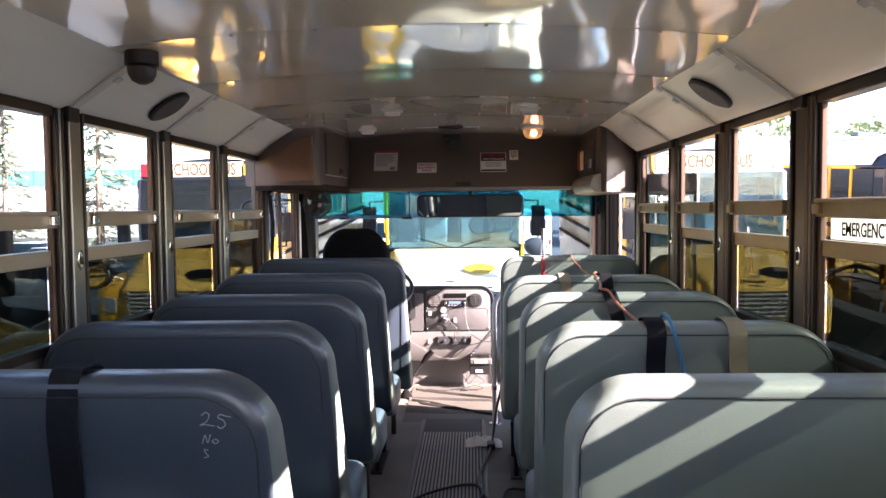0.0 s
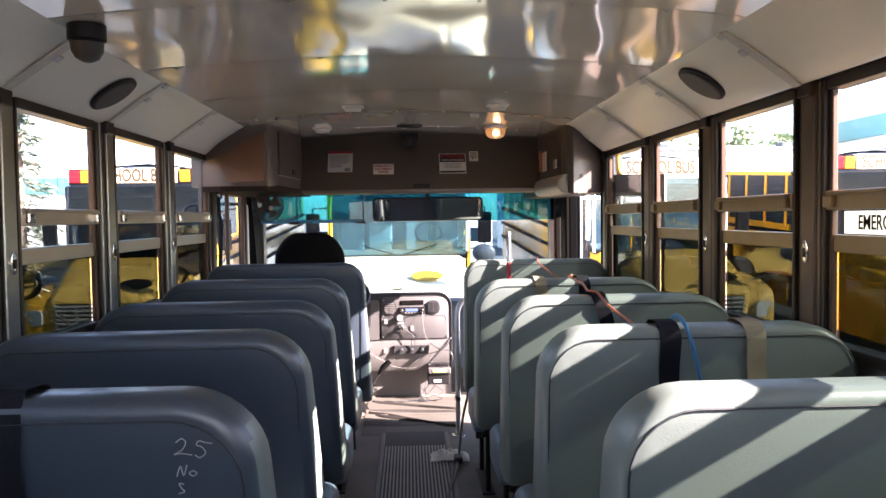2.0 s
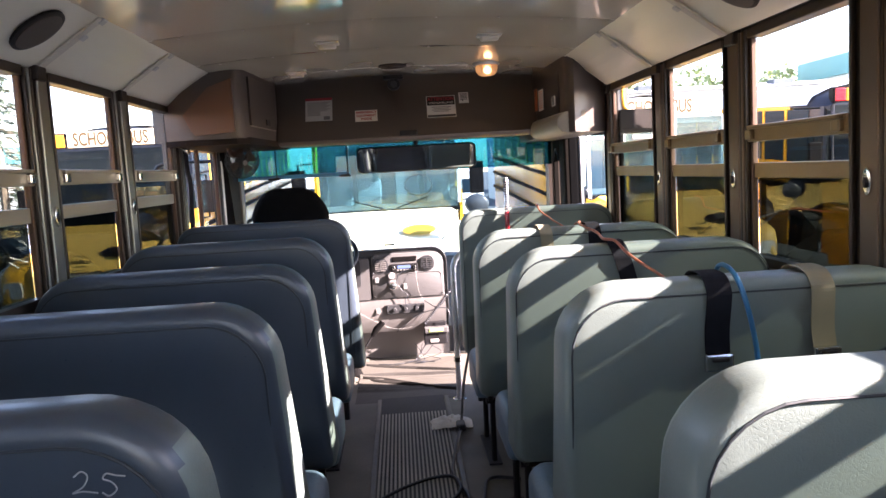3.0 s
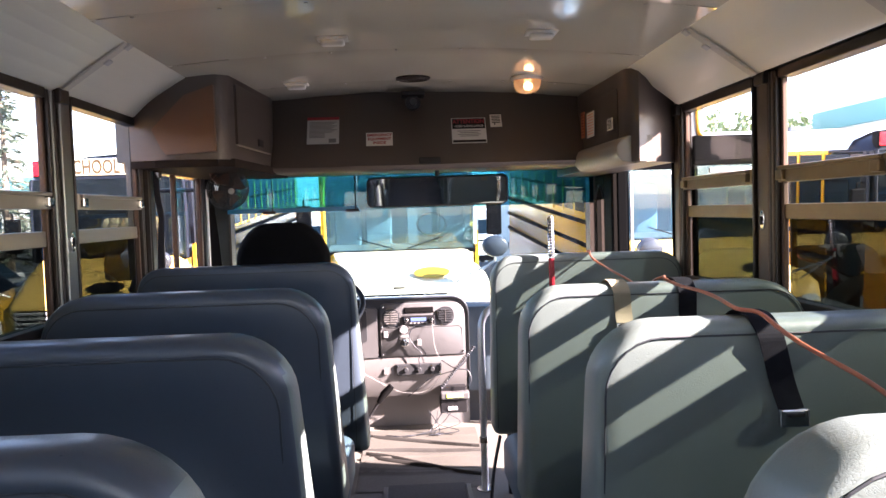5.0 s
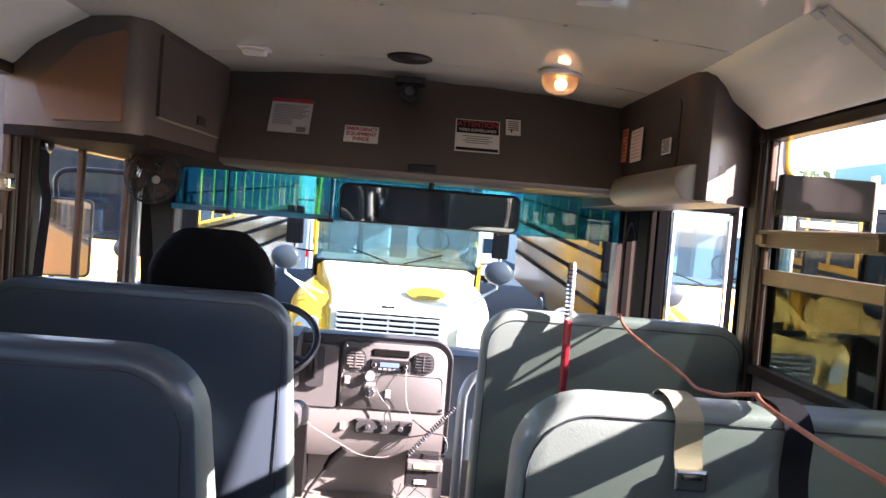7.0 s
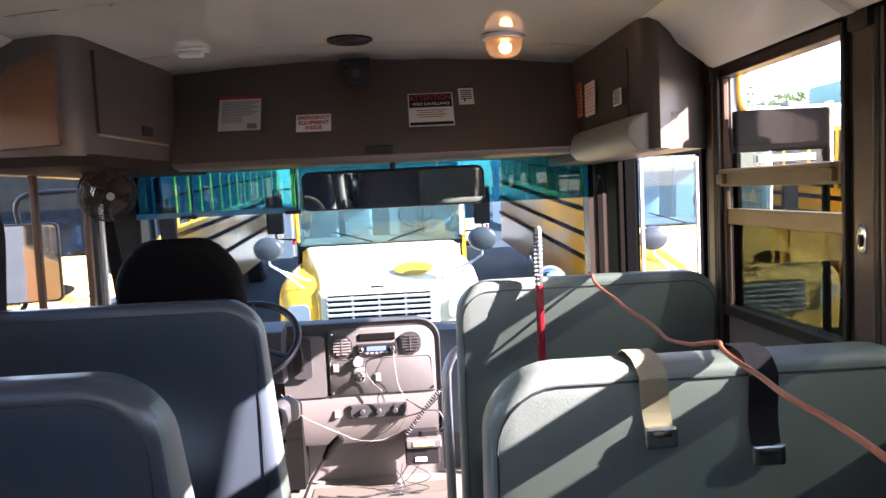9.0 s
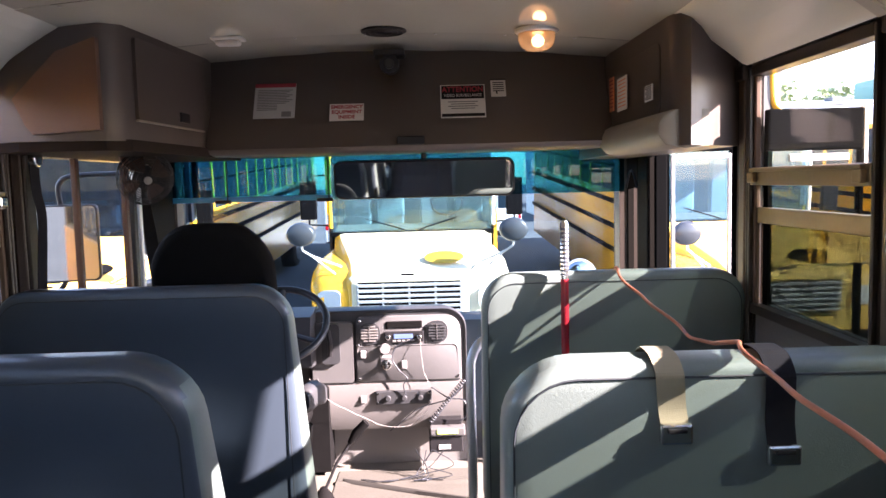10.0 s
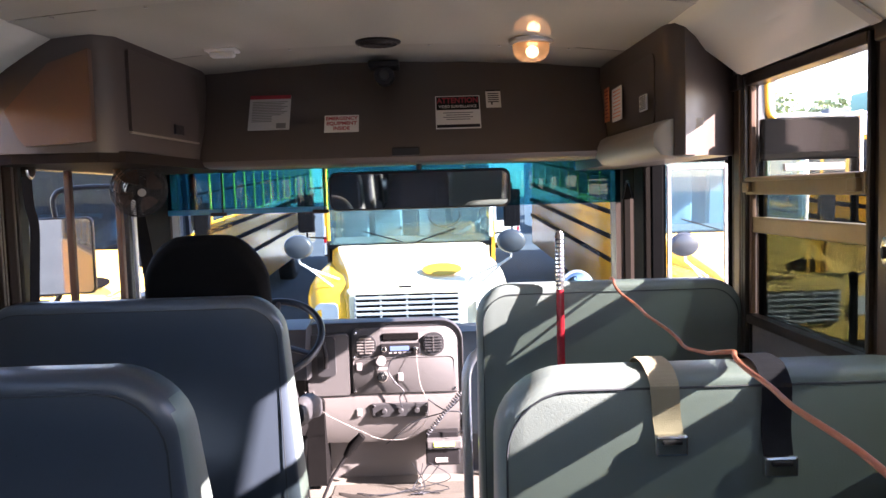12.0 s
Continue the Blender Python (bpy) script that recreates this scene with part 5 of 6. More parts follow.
def van(x, y, rz, label):
    """A tall white panel van, its rear doors to -y."""
    v = thing("van", label, "van", (x, y, GROUND), "parked vans", rz=rz)
    bd = BM()
    loft(bd, [[(px, yy, pz) for px, pz in rr(-w, w, 0.45, z1, 0.16, 0.16, 0.06, 0.06, n=4)] for yy, w, z1 in ((0.0, 0.93, 2.30), (0.12, 0.99, 2.42), (3.9, 0.99, 2.42), (4.5, 0.96, 2.0), (5.0, 0.94, 1.35), (5.5, 0.9, 1.15), (5.7, 0.84, 0.9))])
    part("body", bd, car_white, v, smooth=40)
    for s in (-1, 1):
        d = part("rear_door", box(BM(), min(s * 0.01, s * 0.84), max(s * 0.01, s * 0.84), -0.025, 0.02, 0.62, 2.2, 0.012), car_white, v)
        part("rear_window", box(BM(), min(s * 0.12, s * 0.74), max(s * 0.12, s * 0.74), -0.035, -0.02, 1.45, 2.0, 0.02), bus_glass, d)
        part("tail_lamp", box(BM(), min(s * 0.87, s * 0.96), max(s * 0.87, s * 0.96), -0.03, 0.05, 1.0, 1.2, 0.012), lamp_red, v)
        for yy in (1.1, 4.6):
            w_ = part("wheel", disc(BM(), (s * 0.78, yy, 0.36), "x", 0.36, 0.36, s * 0.2, n=20, bev=0.2), tyre, v)
            part("rim", disc(BM(), (s * 0.981, yy, 0.36), "x", 0.21, 0.21, s * 0.015, n=14), chrome, w_)
    part("bumper", box(BM(), -0.95, 0.95, -0.14, 0.0, 0.42, 0.62, 0.03), bus_black, v)
    return v


van(-2.5, 27.5, 0, "white panel van parked behind the row of buses")
van(2.35, 31.0, 0, "white panel van parked behind the row of buses")

# ---------------------------------------------------------------- small things on ceiling and bulkhead
def bulk_y(z):
    """The bulkhead's face at a height."""
    return 5.385 + 0.565 * (z - 1.56)


SLOPE = -29.5


def placard(name, x0, x1, z0, z1, label, base):
    """A printed sheet lying on the sloped face. Returns it with its half sizes."""
    zc = (z0 + z1) / 2
    hw, hh = (x1 - x0) / 2, (z1 - z0) / 2 / math.cos(radians(SLOPE))
    s = thing(name, label, "sign", ((x0 + x1) / 2, bulk_y(zc) - 0.003, zc), "bulkhead signs")
    s.rotation_euler = (radians(SLOPE), 0, 0)
    part("sheet", box(BM(), -hw, hw, -0.0015, 0.002, -hh, hh), base, s)
    return s, hw, hh


def bar(s, name, x0, x1, z0, z1, material, d=0.0025):
    return part(name, box(BM(), x0, x1, -d, -0.001, z0, z1), material, s)


s, hw, hh = placard("notice_sheet", -0.529, -0.365, 1.647, 1.791, "grey printed notice with a red heading on the bulkhead", grey_paper)
bar(s, "heading", -hw, hw, hh - 0.018, hh, ink_red)
for i in range(13):
    bar(s, "text_bar", -hw + 0.012, hw - 0.012 - (0.06 if i > 8 else 0.012 * (i % 3)), hh - 0.034 - i * 0.0078, hh - 0.031 - i * 0.0078, ink_grey)
bar(s, "stamp", hw - 0.052, hw - 0.014, -hh + 0.006, -hh + 0.030, ink_grey)
s, hw, hh = placard("equipment_sign", -0.226, -0.090, 1.630, 1.699, "white sign with red emergency equipment lettering", paper)
for i, w in enumerate(("EMERGENCY", "EQUIPMENT", "INSIDE")):
    writing("lettering", w, 0.0225, pose(0, -0.002, hh - 0.016 - 0.0235 * i, 90, 0, 0), ink_red, s, width=0.98, bold=0.0007)
s, hw, hh = placard("surveillance_sign", 0.216, 0.395, 1.631, 1.767, "black and white video surveillance sign on the bulkhead", paper)
bar(s, "header", -hw + 0.004, hw - 0.004, hh - 0.068, hh - 0.004, ink_dark)
bar(s, "footer", -hw + 0.004, hw - 0.004, -hh + 0.004, -hh + 0.018, ink_dark)
writing("lettering", "ATTENTION", 0.036, pose(0, -0.0032, hh - 0.024, 90, 0, 0), ink_red, s, width=0.82, bold=0.0008)
writing("lettering", "VIDEO SURVEILLANCE", 0.0185, pose(0, -0.0032, hh - 0.053, 90, 0, 0), paper, s, width=0.82)
for i in range(4):
    bar(s, "text_bar", -hw + 0.03 + 0.012 * (i % 2), hw - 0.03 - 0.012 * (i % 2), hh - 0.084 - i * 0.0105, hh - 0.0805 - i * 0.0105, ink_grey)
s, hw, hh = placard("small_notice", 0.420, 0.480, 1.715, 1.788, "small white notice with dark print", paper)
bar(s, "heading", -hw, hw, hh - 0.006, hh, ink_dark)
for i in range(5):
    bar(s, "text_bar", -hw + 0.008, hw - 0.008, hh - 0.020 - i * 0.010, hh - 0.016 - i * 0.010, ink_dark)
bar(s, "figure", -0.01, -0.004, -hh + 0.012, -hh + 0.026, ink_dark)

# stickers on the side cabinet by the door
for nm, ya, yb, z0, z1, m_, lab in (("sticker", 5.34, 5.41, 1.635, 1.765, ink_orange, "orange warning sticker on the dark cabinet door"), ("sticker", 5.14, 5.28, 1.625, 1.745, paper, "pale printed sticker on the dark cabinet door"), ("sticker", 4.81, 4.895, 1.622, 1.672, paper, "small white label on the dark cabinet door")):
    st = thing(nm, lab, "sticker", (0.882, (ya + yb) / 2, (z0 + z1) / 2), "cabinet stickers")
    hy, hz = (yb - ya) / 2, (z1 - z0) / 2
    part("sheet", box(BM(), -0.001, 0.003, -hy, hy, -hz, hz), m_, st)
    for i in range(8):
        zc = hz * (0.80 - 0.22 * i)
        part("text_bar", box(BM(), -0.002, 0.0, -hy * 0.8, hy * (0.8 - 0.3 * (i % 3 == 2)), zc - 0.0018, zc + 0.0018), ink_red if m_ is ink_orange else ink_orange if hz > 0.04 else ink_grey, st)

# lit dome lamp, marker lamps, loudspeaker grille and cameras
dl = thing("dome_lamp", "lit warm dome lamp with a chrome ring on the ceiling", "lamp", (0.55, 5.05, crown(0.55)))
part("ring", disc(BM(), (0, 0, 0), "z", 0.076, 0.076, -0.016, n=32, bev=0.5), rail_alu, dl, smooth=50)
part("reflector", disc(BM(), (0, 0, -0.012), "z", 0.060, 0.060, -0.008, n=28), lamp_amber_dish, dl, smooth=50)
part("lens", loft(BM(), [[(k * 0.064 * math.cos(2 * math.pi * i / 32), k * 0.064 * math.sin(2 * math.pi * i / 32), z) for i in range(32)] for k, z in ((1.0, -0.014), (0.99, -0.032), (0.92, -0.050), (0.76, -0.064), (0.52, -0.072), (0.25, -0.075))]), lamp_lens, dl, "clear ribbed glass lens", smooth=60)
part("bulb", loft(BM(), [[(0.004 + k * 0.022 * math.cos(2 * math.pi * i / 16), k * 0.022 * math.sin(2 * math.pi * i / 16), z) for i in range(16)] for k, z in ((0.4, -0.022), (0.9, -0.030), (1.0, -0.042), (0.8, -0.054), (0.3, -0.060))]), lamp_glow, dl, "glowing warm bulb", smooth=60)
for x, y in ((-0.27, 4.22), (0.46, 4.15), (-0.52, 5.08)):
    ml = thing("ceiling_marker", "small unlit clear plastic marker lamp on the ceiling", "lamp", (x, y, crown(x)), "ceiling markers")
    part("base", box(BM(), -0.055, 0.055, -0.035, 0.035, -0.010, 0.0, 0.004), white_plastic, ml)
    part("lens", box(BM(), -0.042, 0.042, -0.022, 0.022, -0.028, -0.008, 0.008), white_plastic, ml)
sp = thing("ceiling_speaker", "round dark loudspeaker grille in the ceiling", "speaker", (0.02, 5.10, crown(0)))
part("grille", disc(BM(), (0, 0, 0), "z", 0.08, 0.08, -0.008, n=28), black_metal, sp)
for r in (0.03, 0.05, 0.068):
    part("grille_ring", tube(BM(), [(r * math.cos(a), r * math.sin(a), -0.009) for a in [2 * math.pi * i / 24 for i in range(25)]], 0.002, n=5), dark_plastic, sp)
cam_front = thing("surveillance_camera", "small black surveillance camera above the bulkhead", "camera", (0.02, 5.40, 1.895))
part("bracket", box(BM(), -0.06, 0.06, -0.04, 0.06, -0.025, 0.0, 0.006), black_metal, cam_front)
part("body", disc(BM(), (0, -0.02, -0.055), "y", 0.038, 0.036, 0.08, n=20), black_metal, cam_front)
part("lens", disc(BM(), (0, -0.02, -0.055), "y", 0.02, 0.02, -0.012, n=16), dash_dark, cam_front)
dc = thing("dome_camera", "black dome surveillance camera at the ceiling edge", "camera", (-0.852, 2.40, 1.868))
part("base", disc(BM(), (0, 0, 0), "z", 0.05, 0.05, -0.045, n=24, bev=0.1), black_metal, dc, smooth=40)
dm = BM()
loft(dm, [[(0.042 * k * math.cos(2 * math.pi * i / 24), 0.05 * k * math.sin(2 * math.pi * i / 24), z) for i in range(24)] for k, z in ((1.0, -0.05), (0.95, -0.07), (0.72, -0.088), (0.3, -0.098))])
part("dome", dm, dash_dark, dc, smooth=70)

# oval loudspeakers on the coves
for side, y in ((-1, 3.03), (1, 2.90)):
    os_ = thing("cove_speaker", "oval dark loudspeaker grille on the cove panel", "speaker", (side * 1.022, y, 1.790), "cove speakers")
    os_.rotation_euler = (0, radians(34 * side), 0)
    part("rim", disc(BM(), (0, 0, 0), "z", 0.088, 0.088, -0.012, n=32), black_metal, os_)
    part("grille", disc(BM(), (0, 0, -0.011), "z", 0.076, 0.076, -0.004, n=32), dark_plastic, os_)

# little fan hung from the cabinet over the driver
fan = thing("cabin_fan", "small dark wire-caged fan hung below the cabinet", "fan", (-0.89, 5.22, 1.425))
part("bracket", tube(BM(), spline([(-0.05, 0.02, 0.12), (-0.05, 0.02, 0.06), (0, 0.03, 0.0)]), 0.012), brown_plastic, fan)
part("motor", disc(BM(), (0, 0.0, 0), "y", 0.038, 0.038, 0.075, n=18), black_metal, fan, smooth=40)
part("badge", disc(BM(), (0, -0.046, 0), "y", 0.013, 0.013, -0.004, n=16), switch_grey, fan)
for r, yy in [(0.08, 0.024), (0.088, 0.0)] + [(0.088 - 0.0068 * i, -0.046 + 0.03 * (1 - i / 10) ** 3) for i in range(11)]:
    part("cage_ring", tube(BM(), [(r * math.cos(a), yy, r * math.sin(a)) for a in [2 * math.pi * i / 30 for i in range(31)]], 0.0017, n=5), black_metal, fan)
for i in range(12):
    a = 2 * math.pi * i / 12
    part("cage_wire", tube(BM(), [(r * math.cos(a), yy, r * math.sin(a)) for r, yy in ((0.014, -0.046), (0.05, -0.044), (0.075, -0.036), (0.088, 0.0), (0.06, 0.03))], 0.0014, n=5), black_metal, fan)
for i in range(4):
    a = 2 * math.pi * i / 4 + 0.4
    bld = BM()
    loft(bld, [[(r * math.cos(a + d), -0.012 + sgn * 0.01 + e, r * math.sin(a + d)) for d, sgn in ((-w, -1), (w, 1)) for e in (0,)] + [(r * math.cos(a + d), -0.010 + sgn * 0.01, r * math.sin(a + d)) for d, sgn in ((w, 1), (-w, -1))] for r, w in ((0.02, 0.25), (0.05, 0.5), (0.074, 0.45))])
    part("blade", bld, bar_brown, fan)
fan.rotation_euler = (radians(14), radians(-8), radians(30))
fan.scale = (1.14, 1.14, 1.14)

# seat belt hanging by the driver's window
def ribbon(pts, width, across=(1, 0, 0), thick=0.0025):
    """A flat band along points; across: the direction of its width."""
    bm = BM()
    a = Vector(across).normalized() * width / 2
    P = [Vector(p) for p in pts]
    rings = []
    for i, p in enumerate(P):
        d = (P[min(i + 1, len(P) - 1)] - P[max(i - 1, 0)]).normalized()
        n = d.cross(a).normalized() * thick
        rings.append([p - a, p + a, p + a + n, p - a + n])
    return loft(bm, rings)


sb = thing("seat_belt", "black webbing seat belt hanging beside the driver's window", "seat belt", (-1.135, 4.865, 1.5))
part("anchor", disc(BM(), (0.02, 0, -0.01), "x", 0.03, 0.03, 0.02, n=16), chrome, sb)
part("webbing", ribbon(spline([(0.02, 0.0, 0.0), (0.022, 0.004, -0.12), (0.03, 0.012, -0.2), (0.025, 0.0, -0.38), (0.02, -0.01, -0.55)]), 0.036, (0.4, 1, 0)), strap_dark, sb)

# ---------------------------------------------------------------- straps, cords and clutter on the seats
def rear_y(y0, top, z, t=0.112, lean=0.11, z0=0.36):
    return y0 - 0.5 * t * (1 + 0.35 * (top - z) / (top - z0)) + lean * (top - z)


def seat_strap(x, y0, top, length, width, webbing, label, buckle=True, skew=0.0):
    s = thing("seat_strap", label, "strap", (x, y0, top), "seat straps")
    pts = [(-skew * 0.2, 0.072, -0.10), (-skew * 0.1, 0.064, -0.02), (0, 0.04, 0.005), (0, 0.0, 0.009), (0, -0.04, 0.003)]
    for i in range(1, 8):
        z = top - length * i / 7
        pts.append((skew * i / 7, rear_y(y0, top, z) - y0 - 0.006 - 0.004 * math.sin(i), z - top))
    part("webbing", ribbon(spline(pts, 4), width), webbing, s)
    if buckle:
        e = Vector(pts[-1])
        b = BM()
        box(b, e.x - width * 0.58, e.x + width * 0.58, e.y - 0.014, e.y + 0.002, e.z - 0.026, e.z + 0.012, 0.005)
        bk = part("buckle", b, chrome, s, "metal buckle with a slot")
        part("tongue", box(BM(), e.x - width * 0.34, e.x + width * 0.34, e.y - 0.019, e.y - 0.012, e.z - 0.004, e.z + 0.004, 0.002), black_metal, bk)
    return s


seat_strap(-0.655, 1.575, 1.055, 0.56, 0.062, strap_dark, "black webbing strap round a blue-grey bus seat", buckle=False)
seat_strap(0.655, 2.22, 1.055, 0.165, 0.052, strap_dark, "black webbing strap with a buckle over a bus seat")
seat_strap(0.87, 2.22, 1.055, 0.165, 0.050, strap_tan, "tan webbing strap with a buckle over a bus seat", skew=0.015)
seat_strap(0.665, 2.98, 1.055, 0.19, 0.052, strap_dark, "black webbing strap hanging loosely over a bus seat", skew=0.06)
seat_strap(0.585, 3.72, 1.055, 0.12, 0.050, strap_tan, "tan webbing strap with a buckle over a bus seat", skew=0.015)
seat_strap(0.78, 3.72, 1.055, 0.165, 0.052, strap_dark, "black webbing strap with a buckle over a bus seat", skew=0.012)

oc = thing("extension_cord", "orange cord draped from seat top to seat top", "cord", (0.7, 3.7, 1.06))
part("cord", tube(BM(), [Vector(p) - Vector((0.7, 3.7, 1.06)) + Vector((0.006 * math.sin(0.55 * k), 0, 0.003 * math.sin(0.41 * k + 1))) for k, p in enumerate(spline([(0.80, 4.86, 0.98), (0.765, 4.80, 1.085), (0.75, 4.745, 1.085), (0.77, 4.62, 1.045), (0.775, 4.40, 1.025), (0.79, 4.2, 1.000), (0.77, 4.0, 1.012), (0.745, 3.80, 1.060), (0.735, 3.71, 1.066), (0.70, 3.5, 1.068), (0.668, 3.25, 1.075), (0.645, 2.99, 1.072), (0.66, 2.90, 1.058), (0.70, 2.68, 1.0), (0.73, 2.48, 0.92), (0.74, 2.36, 0.84), (0.74, 2.32, 0.70), (0.73, 2.33, 0.50)], 8))], 0.0045, n=8), cord_orange, oc, smooth=60)

bw = thing("blue_cable", "thin blue cable hung over a seat back", "cable", (0.7, 2.2, 1.06))
part("cable", tube(BM(), [Vector(p) - Vector((0.7, 2.2, 1.06)) for p in spline([(0.685, 2.28, 0.98), (0.69, 2.25, 1.065), (0.693, 2.20, 1.075), (0.70, 2.155, 1.04), (0.722, 2.15, 0.95), (0.735, 2.155, 0.86), (0.738, 2.17, 0.74)], 6)], 0.0055, n=8), cord_blue, bw, smooth=60)

po = thing("broom_pole", "red broom pole with a patterned grip leaning on the barrier", "pole", (0.56, 4.60, 0.0))
part("shaft", tube(BM(), [(0, 0, 0.0), (0.02, 0.108, 1.09)], 0.0125, n=12), pole_red, po, smooth=60)
part("grip", tube(BM(), [(0.0195, 0.106, 1.07), (0.0225, 0.1225, 1.24), (0.0227, 0.1235, 1.25)], [0.0135, 0.0135, 0.009], n=12), chrome, po, "silver and black patterned grip", smooth=60)
for i in range(12):
    f = 0.06 + 0.075 * i
    part("grip_band", tube(BM(), [(0.0195 + 0.003 * f, 0.106 + 0.0165 * f, 1.07 + 0.17 * f), (0.0195 + 0.003 * (f + 0.05), 0.106 + 0.0165 * (f + 0.05), 1.07 + 0.17 * (f + 0.035))], 0.0139, n=12), cord_black, po)

fc = thing("floor_cable", "black power cable looped on the aisle floor", "cable", (0.1, 3.7, 0.0))
part("cable", tube(BM(), [Vector(p) - Vector((0.1, 3.7, 0)) for p in spline([(0.33, 4.62, 0.34), (0.29, 4.55, 0.2), (0.265, 4.45, 0.06), (0.25, 4.36, 0.03), (0.205, 4.10, 0.017), (0.175, 3.85, 0.017), (0.19, 3.70, 0.017), (0.22, 3.55, 0.017), (0.15, 3.45, 0.017), (-0.02, 3.36, 0.017), (-0.15, 3.40, 0.017), (-0.17, 3.53, 0.017), (-0.06, 3.68, 0.017), (0.08, 3.78, 0.017), (0.17, 3.76, 0.024), (0.19, 3.62, 0.024), (0.11, 3.50, 0.019), (-0.05, 3.45, 0.019), (-0.14, 3.30, 0.017), (-0.02, 3.15, 0.017), (0.2, 3.25, 0.017), (0.27, 3.5, 0.017), (0.32, 3.74, 0.012), (0.45, 3.72, 0.012)], 6)], 0.0075, n=8), cord_black, fc, smooth=60)
part("plug", box(BM(), 0.13, 0.175, 0.64, 0.72, 0.012, 0.05, 0.01), cord_black, fc)


def rag():
    r = thing("rag", "crumpled white paper rag on the aisle floor", "rag", (0.21, 4.47, 0.008))
    bm = BM()
    n = 16
    g = [[None] * (n + 1) for _ in range(n + 1)]
    for i in range(n + 1):
        for j in range(n + 1):
            x, y = -0.10 + 0.20 * i / n, -0.07 + 0.14 * j / n
            e = max(0, 1 - (x / 0.105) ** 4 - (y / 0.075) ** 4)
            z = 0.004 + e * (0.02 + 0.035 * abs(noise.noise(Vector((x * 22, y * 26, 1.3)))) + 0.02 * abs(noise.noise(Vector((x * 55, y * 50, 4)))))
            k = 0.018 * noise.noise(Vector((x * 12, y * 12, 9)))
            g[i][j] = bm.verts.new((x + k, y - k, z))
    for i in range(n):
        for j in range(n):
            bm.faces.new((g[i][j], g[i + 1][j], g[i + 1][j + 1], g[i][j + 1]))
    part("cloth", bm, cloth_white, r, smooth=30)


rag()

# chalk marks on a seat back
def chalk_marks():
    c = thing("chalk_marks", "pale handwritten chalk marks on a blue-grey seat back", "writing", (-0.36, rear_y(1.575, 1.055, 0.95) - 0.002, 0.95))
    strokes = [
        [(-0.02, 0.032), (-0.008, 0.04), (0.0, 0.032), (-0.008, 0.016), (-0.025, 0.006), (-0.01, 0.008), (0.012, 0.004)],
        [(0.055, 0.028), (0.042, 0.030), (0.028, 0.034), (0.022, 0.026), (0.034, 0.02), (0.04, 0.008), (0.028, -0.002), (0.018, 0.004)],
        [(-0.022, -0.042), (-0.014, -0.02), (-0.008, -0.04), (0.0, -0.018)],
        [(0.012, -0.03), (0.004, -0.036), (0.012, -0.042), (0.02, -0.036), (0.012, -0.03)],
        [(-0.008, -0.06), (-0.018, -0.058), (-0.014, -0.068), (-0.008, -0.076), (-0.02, -0.08)],
    ]
    for s_ in strokes:
        part("stroke", tube(BM(), spline([(-0.004 + x * 0.78, 0.11 * -z * 0.74 - 0.0006, 0.005 + z * 0.78) for x, z in s_], 5), 0.0011, n=5), chalk, c)


chalk_marks()

# ---------------------------------------------------------------- dashboard details
def vent(x, z, slat):
    b = part("vent_bezel", loft(BM(), [[(px, y, pz) for px, pz in rr(x - 0.050, x + 0.050, z - 0.052, z + 0.052, *[0.042] * 4)] for y in (-0.022, 0.0)]), dash_dark, da, smooth=40)
    for i in range(6):
        zz = z - 0.034 + 0.0136 * i
        hw_ = 0.040 if 0 < i < 5 else 0.028
        part("vent_slat", box(BM(), x - hw_, x + hw_, -0.028, -0.018, zz - 0.0035, zz + 0.0035, 0.001), slat, b)
    part("vent_slat", box(BM(), x - 0.002, x + 0.002, -0.030, -0.02, z - 0.036, z + 0.036), dash_grey, b)


# slat colours carry the light: left vent sunlit, right vent in shade
vent(-0.145, 0.672, dash_beige)
vent(0.175, 0.675, dash_dark)
part("tray_slot", box(BM(), -0.065, 0.105, -0.018, 0.0, 0.694, 0.728, 0.004), fabric_black, da)
rad = part("radio", box(BM(), -0.075, 0.112, -0.026, 0.0, 0.628, 0.680, 0.005), black_metal, da, "black car radio with a lit display")
part("display", box(BM(), -0.03, 0.06, -0.029, -0.024, 0.646, 0.668, 0.002), lcd_blue, rad)
for xx in (-0.057, 0.09):
    part("knob", disc(BM(), (xx, -0.026, 0.655), "y", 0.012, 0.012, -0.012, n=14), chrome, rad)
for i in range(5):
    part("button", box(BM(), -0.035 + 0.022 * i, -0.02 + 0.022 * i, -0.029, -0.025, 0.633, 0.641), switch_grey, rad)
rim = BM()
tube(rim, [(x, -0.014, z) for x, z in rr(-0.205, 0.27, 0.462, 0.612, 0.02, 0.02, 0.02, 0.02) + [(-0.205, 0.592)]], 0.004, n=6)
part("panel_bead", rim, dash_grey, da)
part("switch", box(BM(), -0.192, -0.165, -0.028, -0.01, 0.555, 0.592, 0.004), switch_grey, da, "white and green rocker switch")
part("switch", box(BM(), 0.002, 0.028, -0.028, -0.01, 0.500, 0.540, 0.004), switch_grey, da)
part("switch", box(BM(), -0.198, -0.172, -0.030, -0.01, 0.338, 0.375, 0.004), switch_grey, da)
part("knob", disc(BM(), (-0.075, -0.012, 0.600), "y", 0.024, 0.024, -0.035, n=18), switch_grey, da, "white round brake knob")
part("knob_plate", box(BM(), -0.10, -0.045, -0.018, -0.01, 0.552, 0.568, 0.002), switch_grey, da)
part("ignition", disc(BM(), (-0.07, -0.012, 0.522), "y", 0.026, 0.026, -0.018, n=18), chrome, da, "round ignition switch")
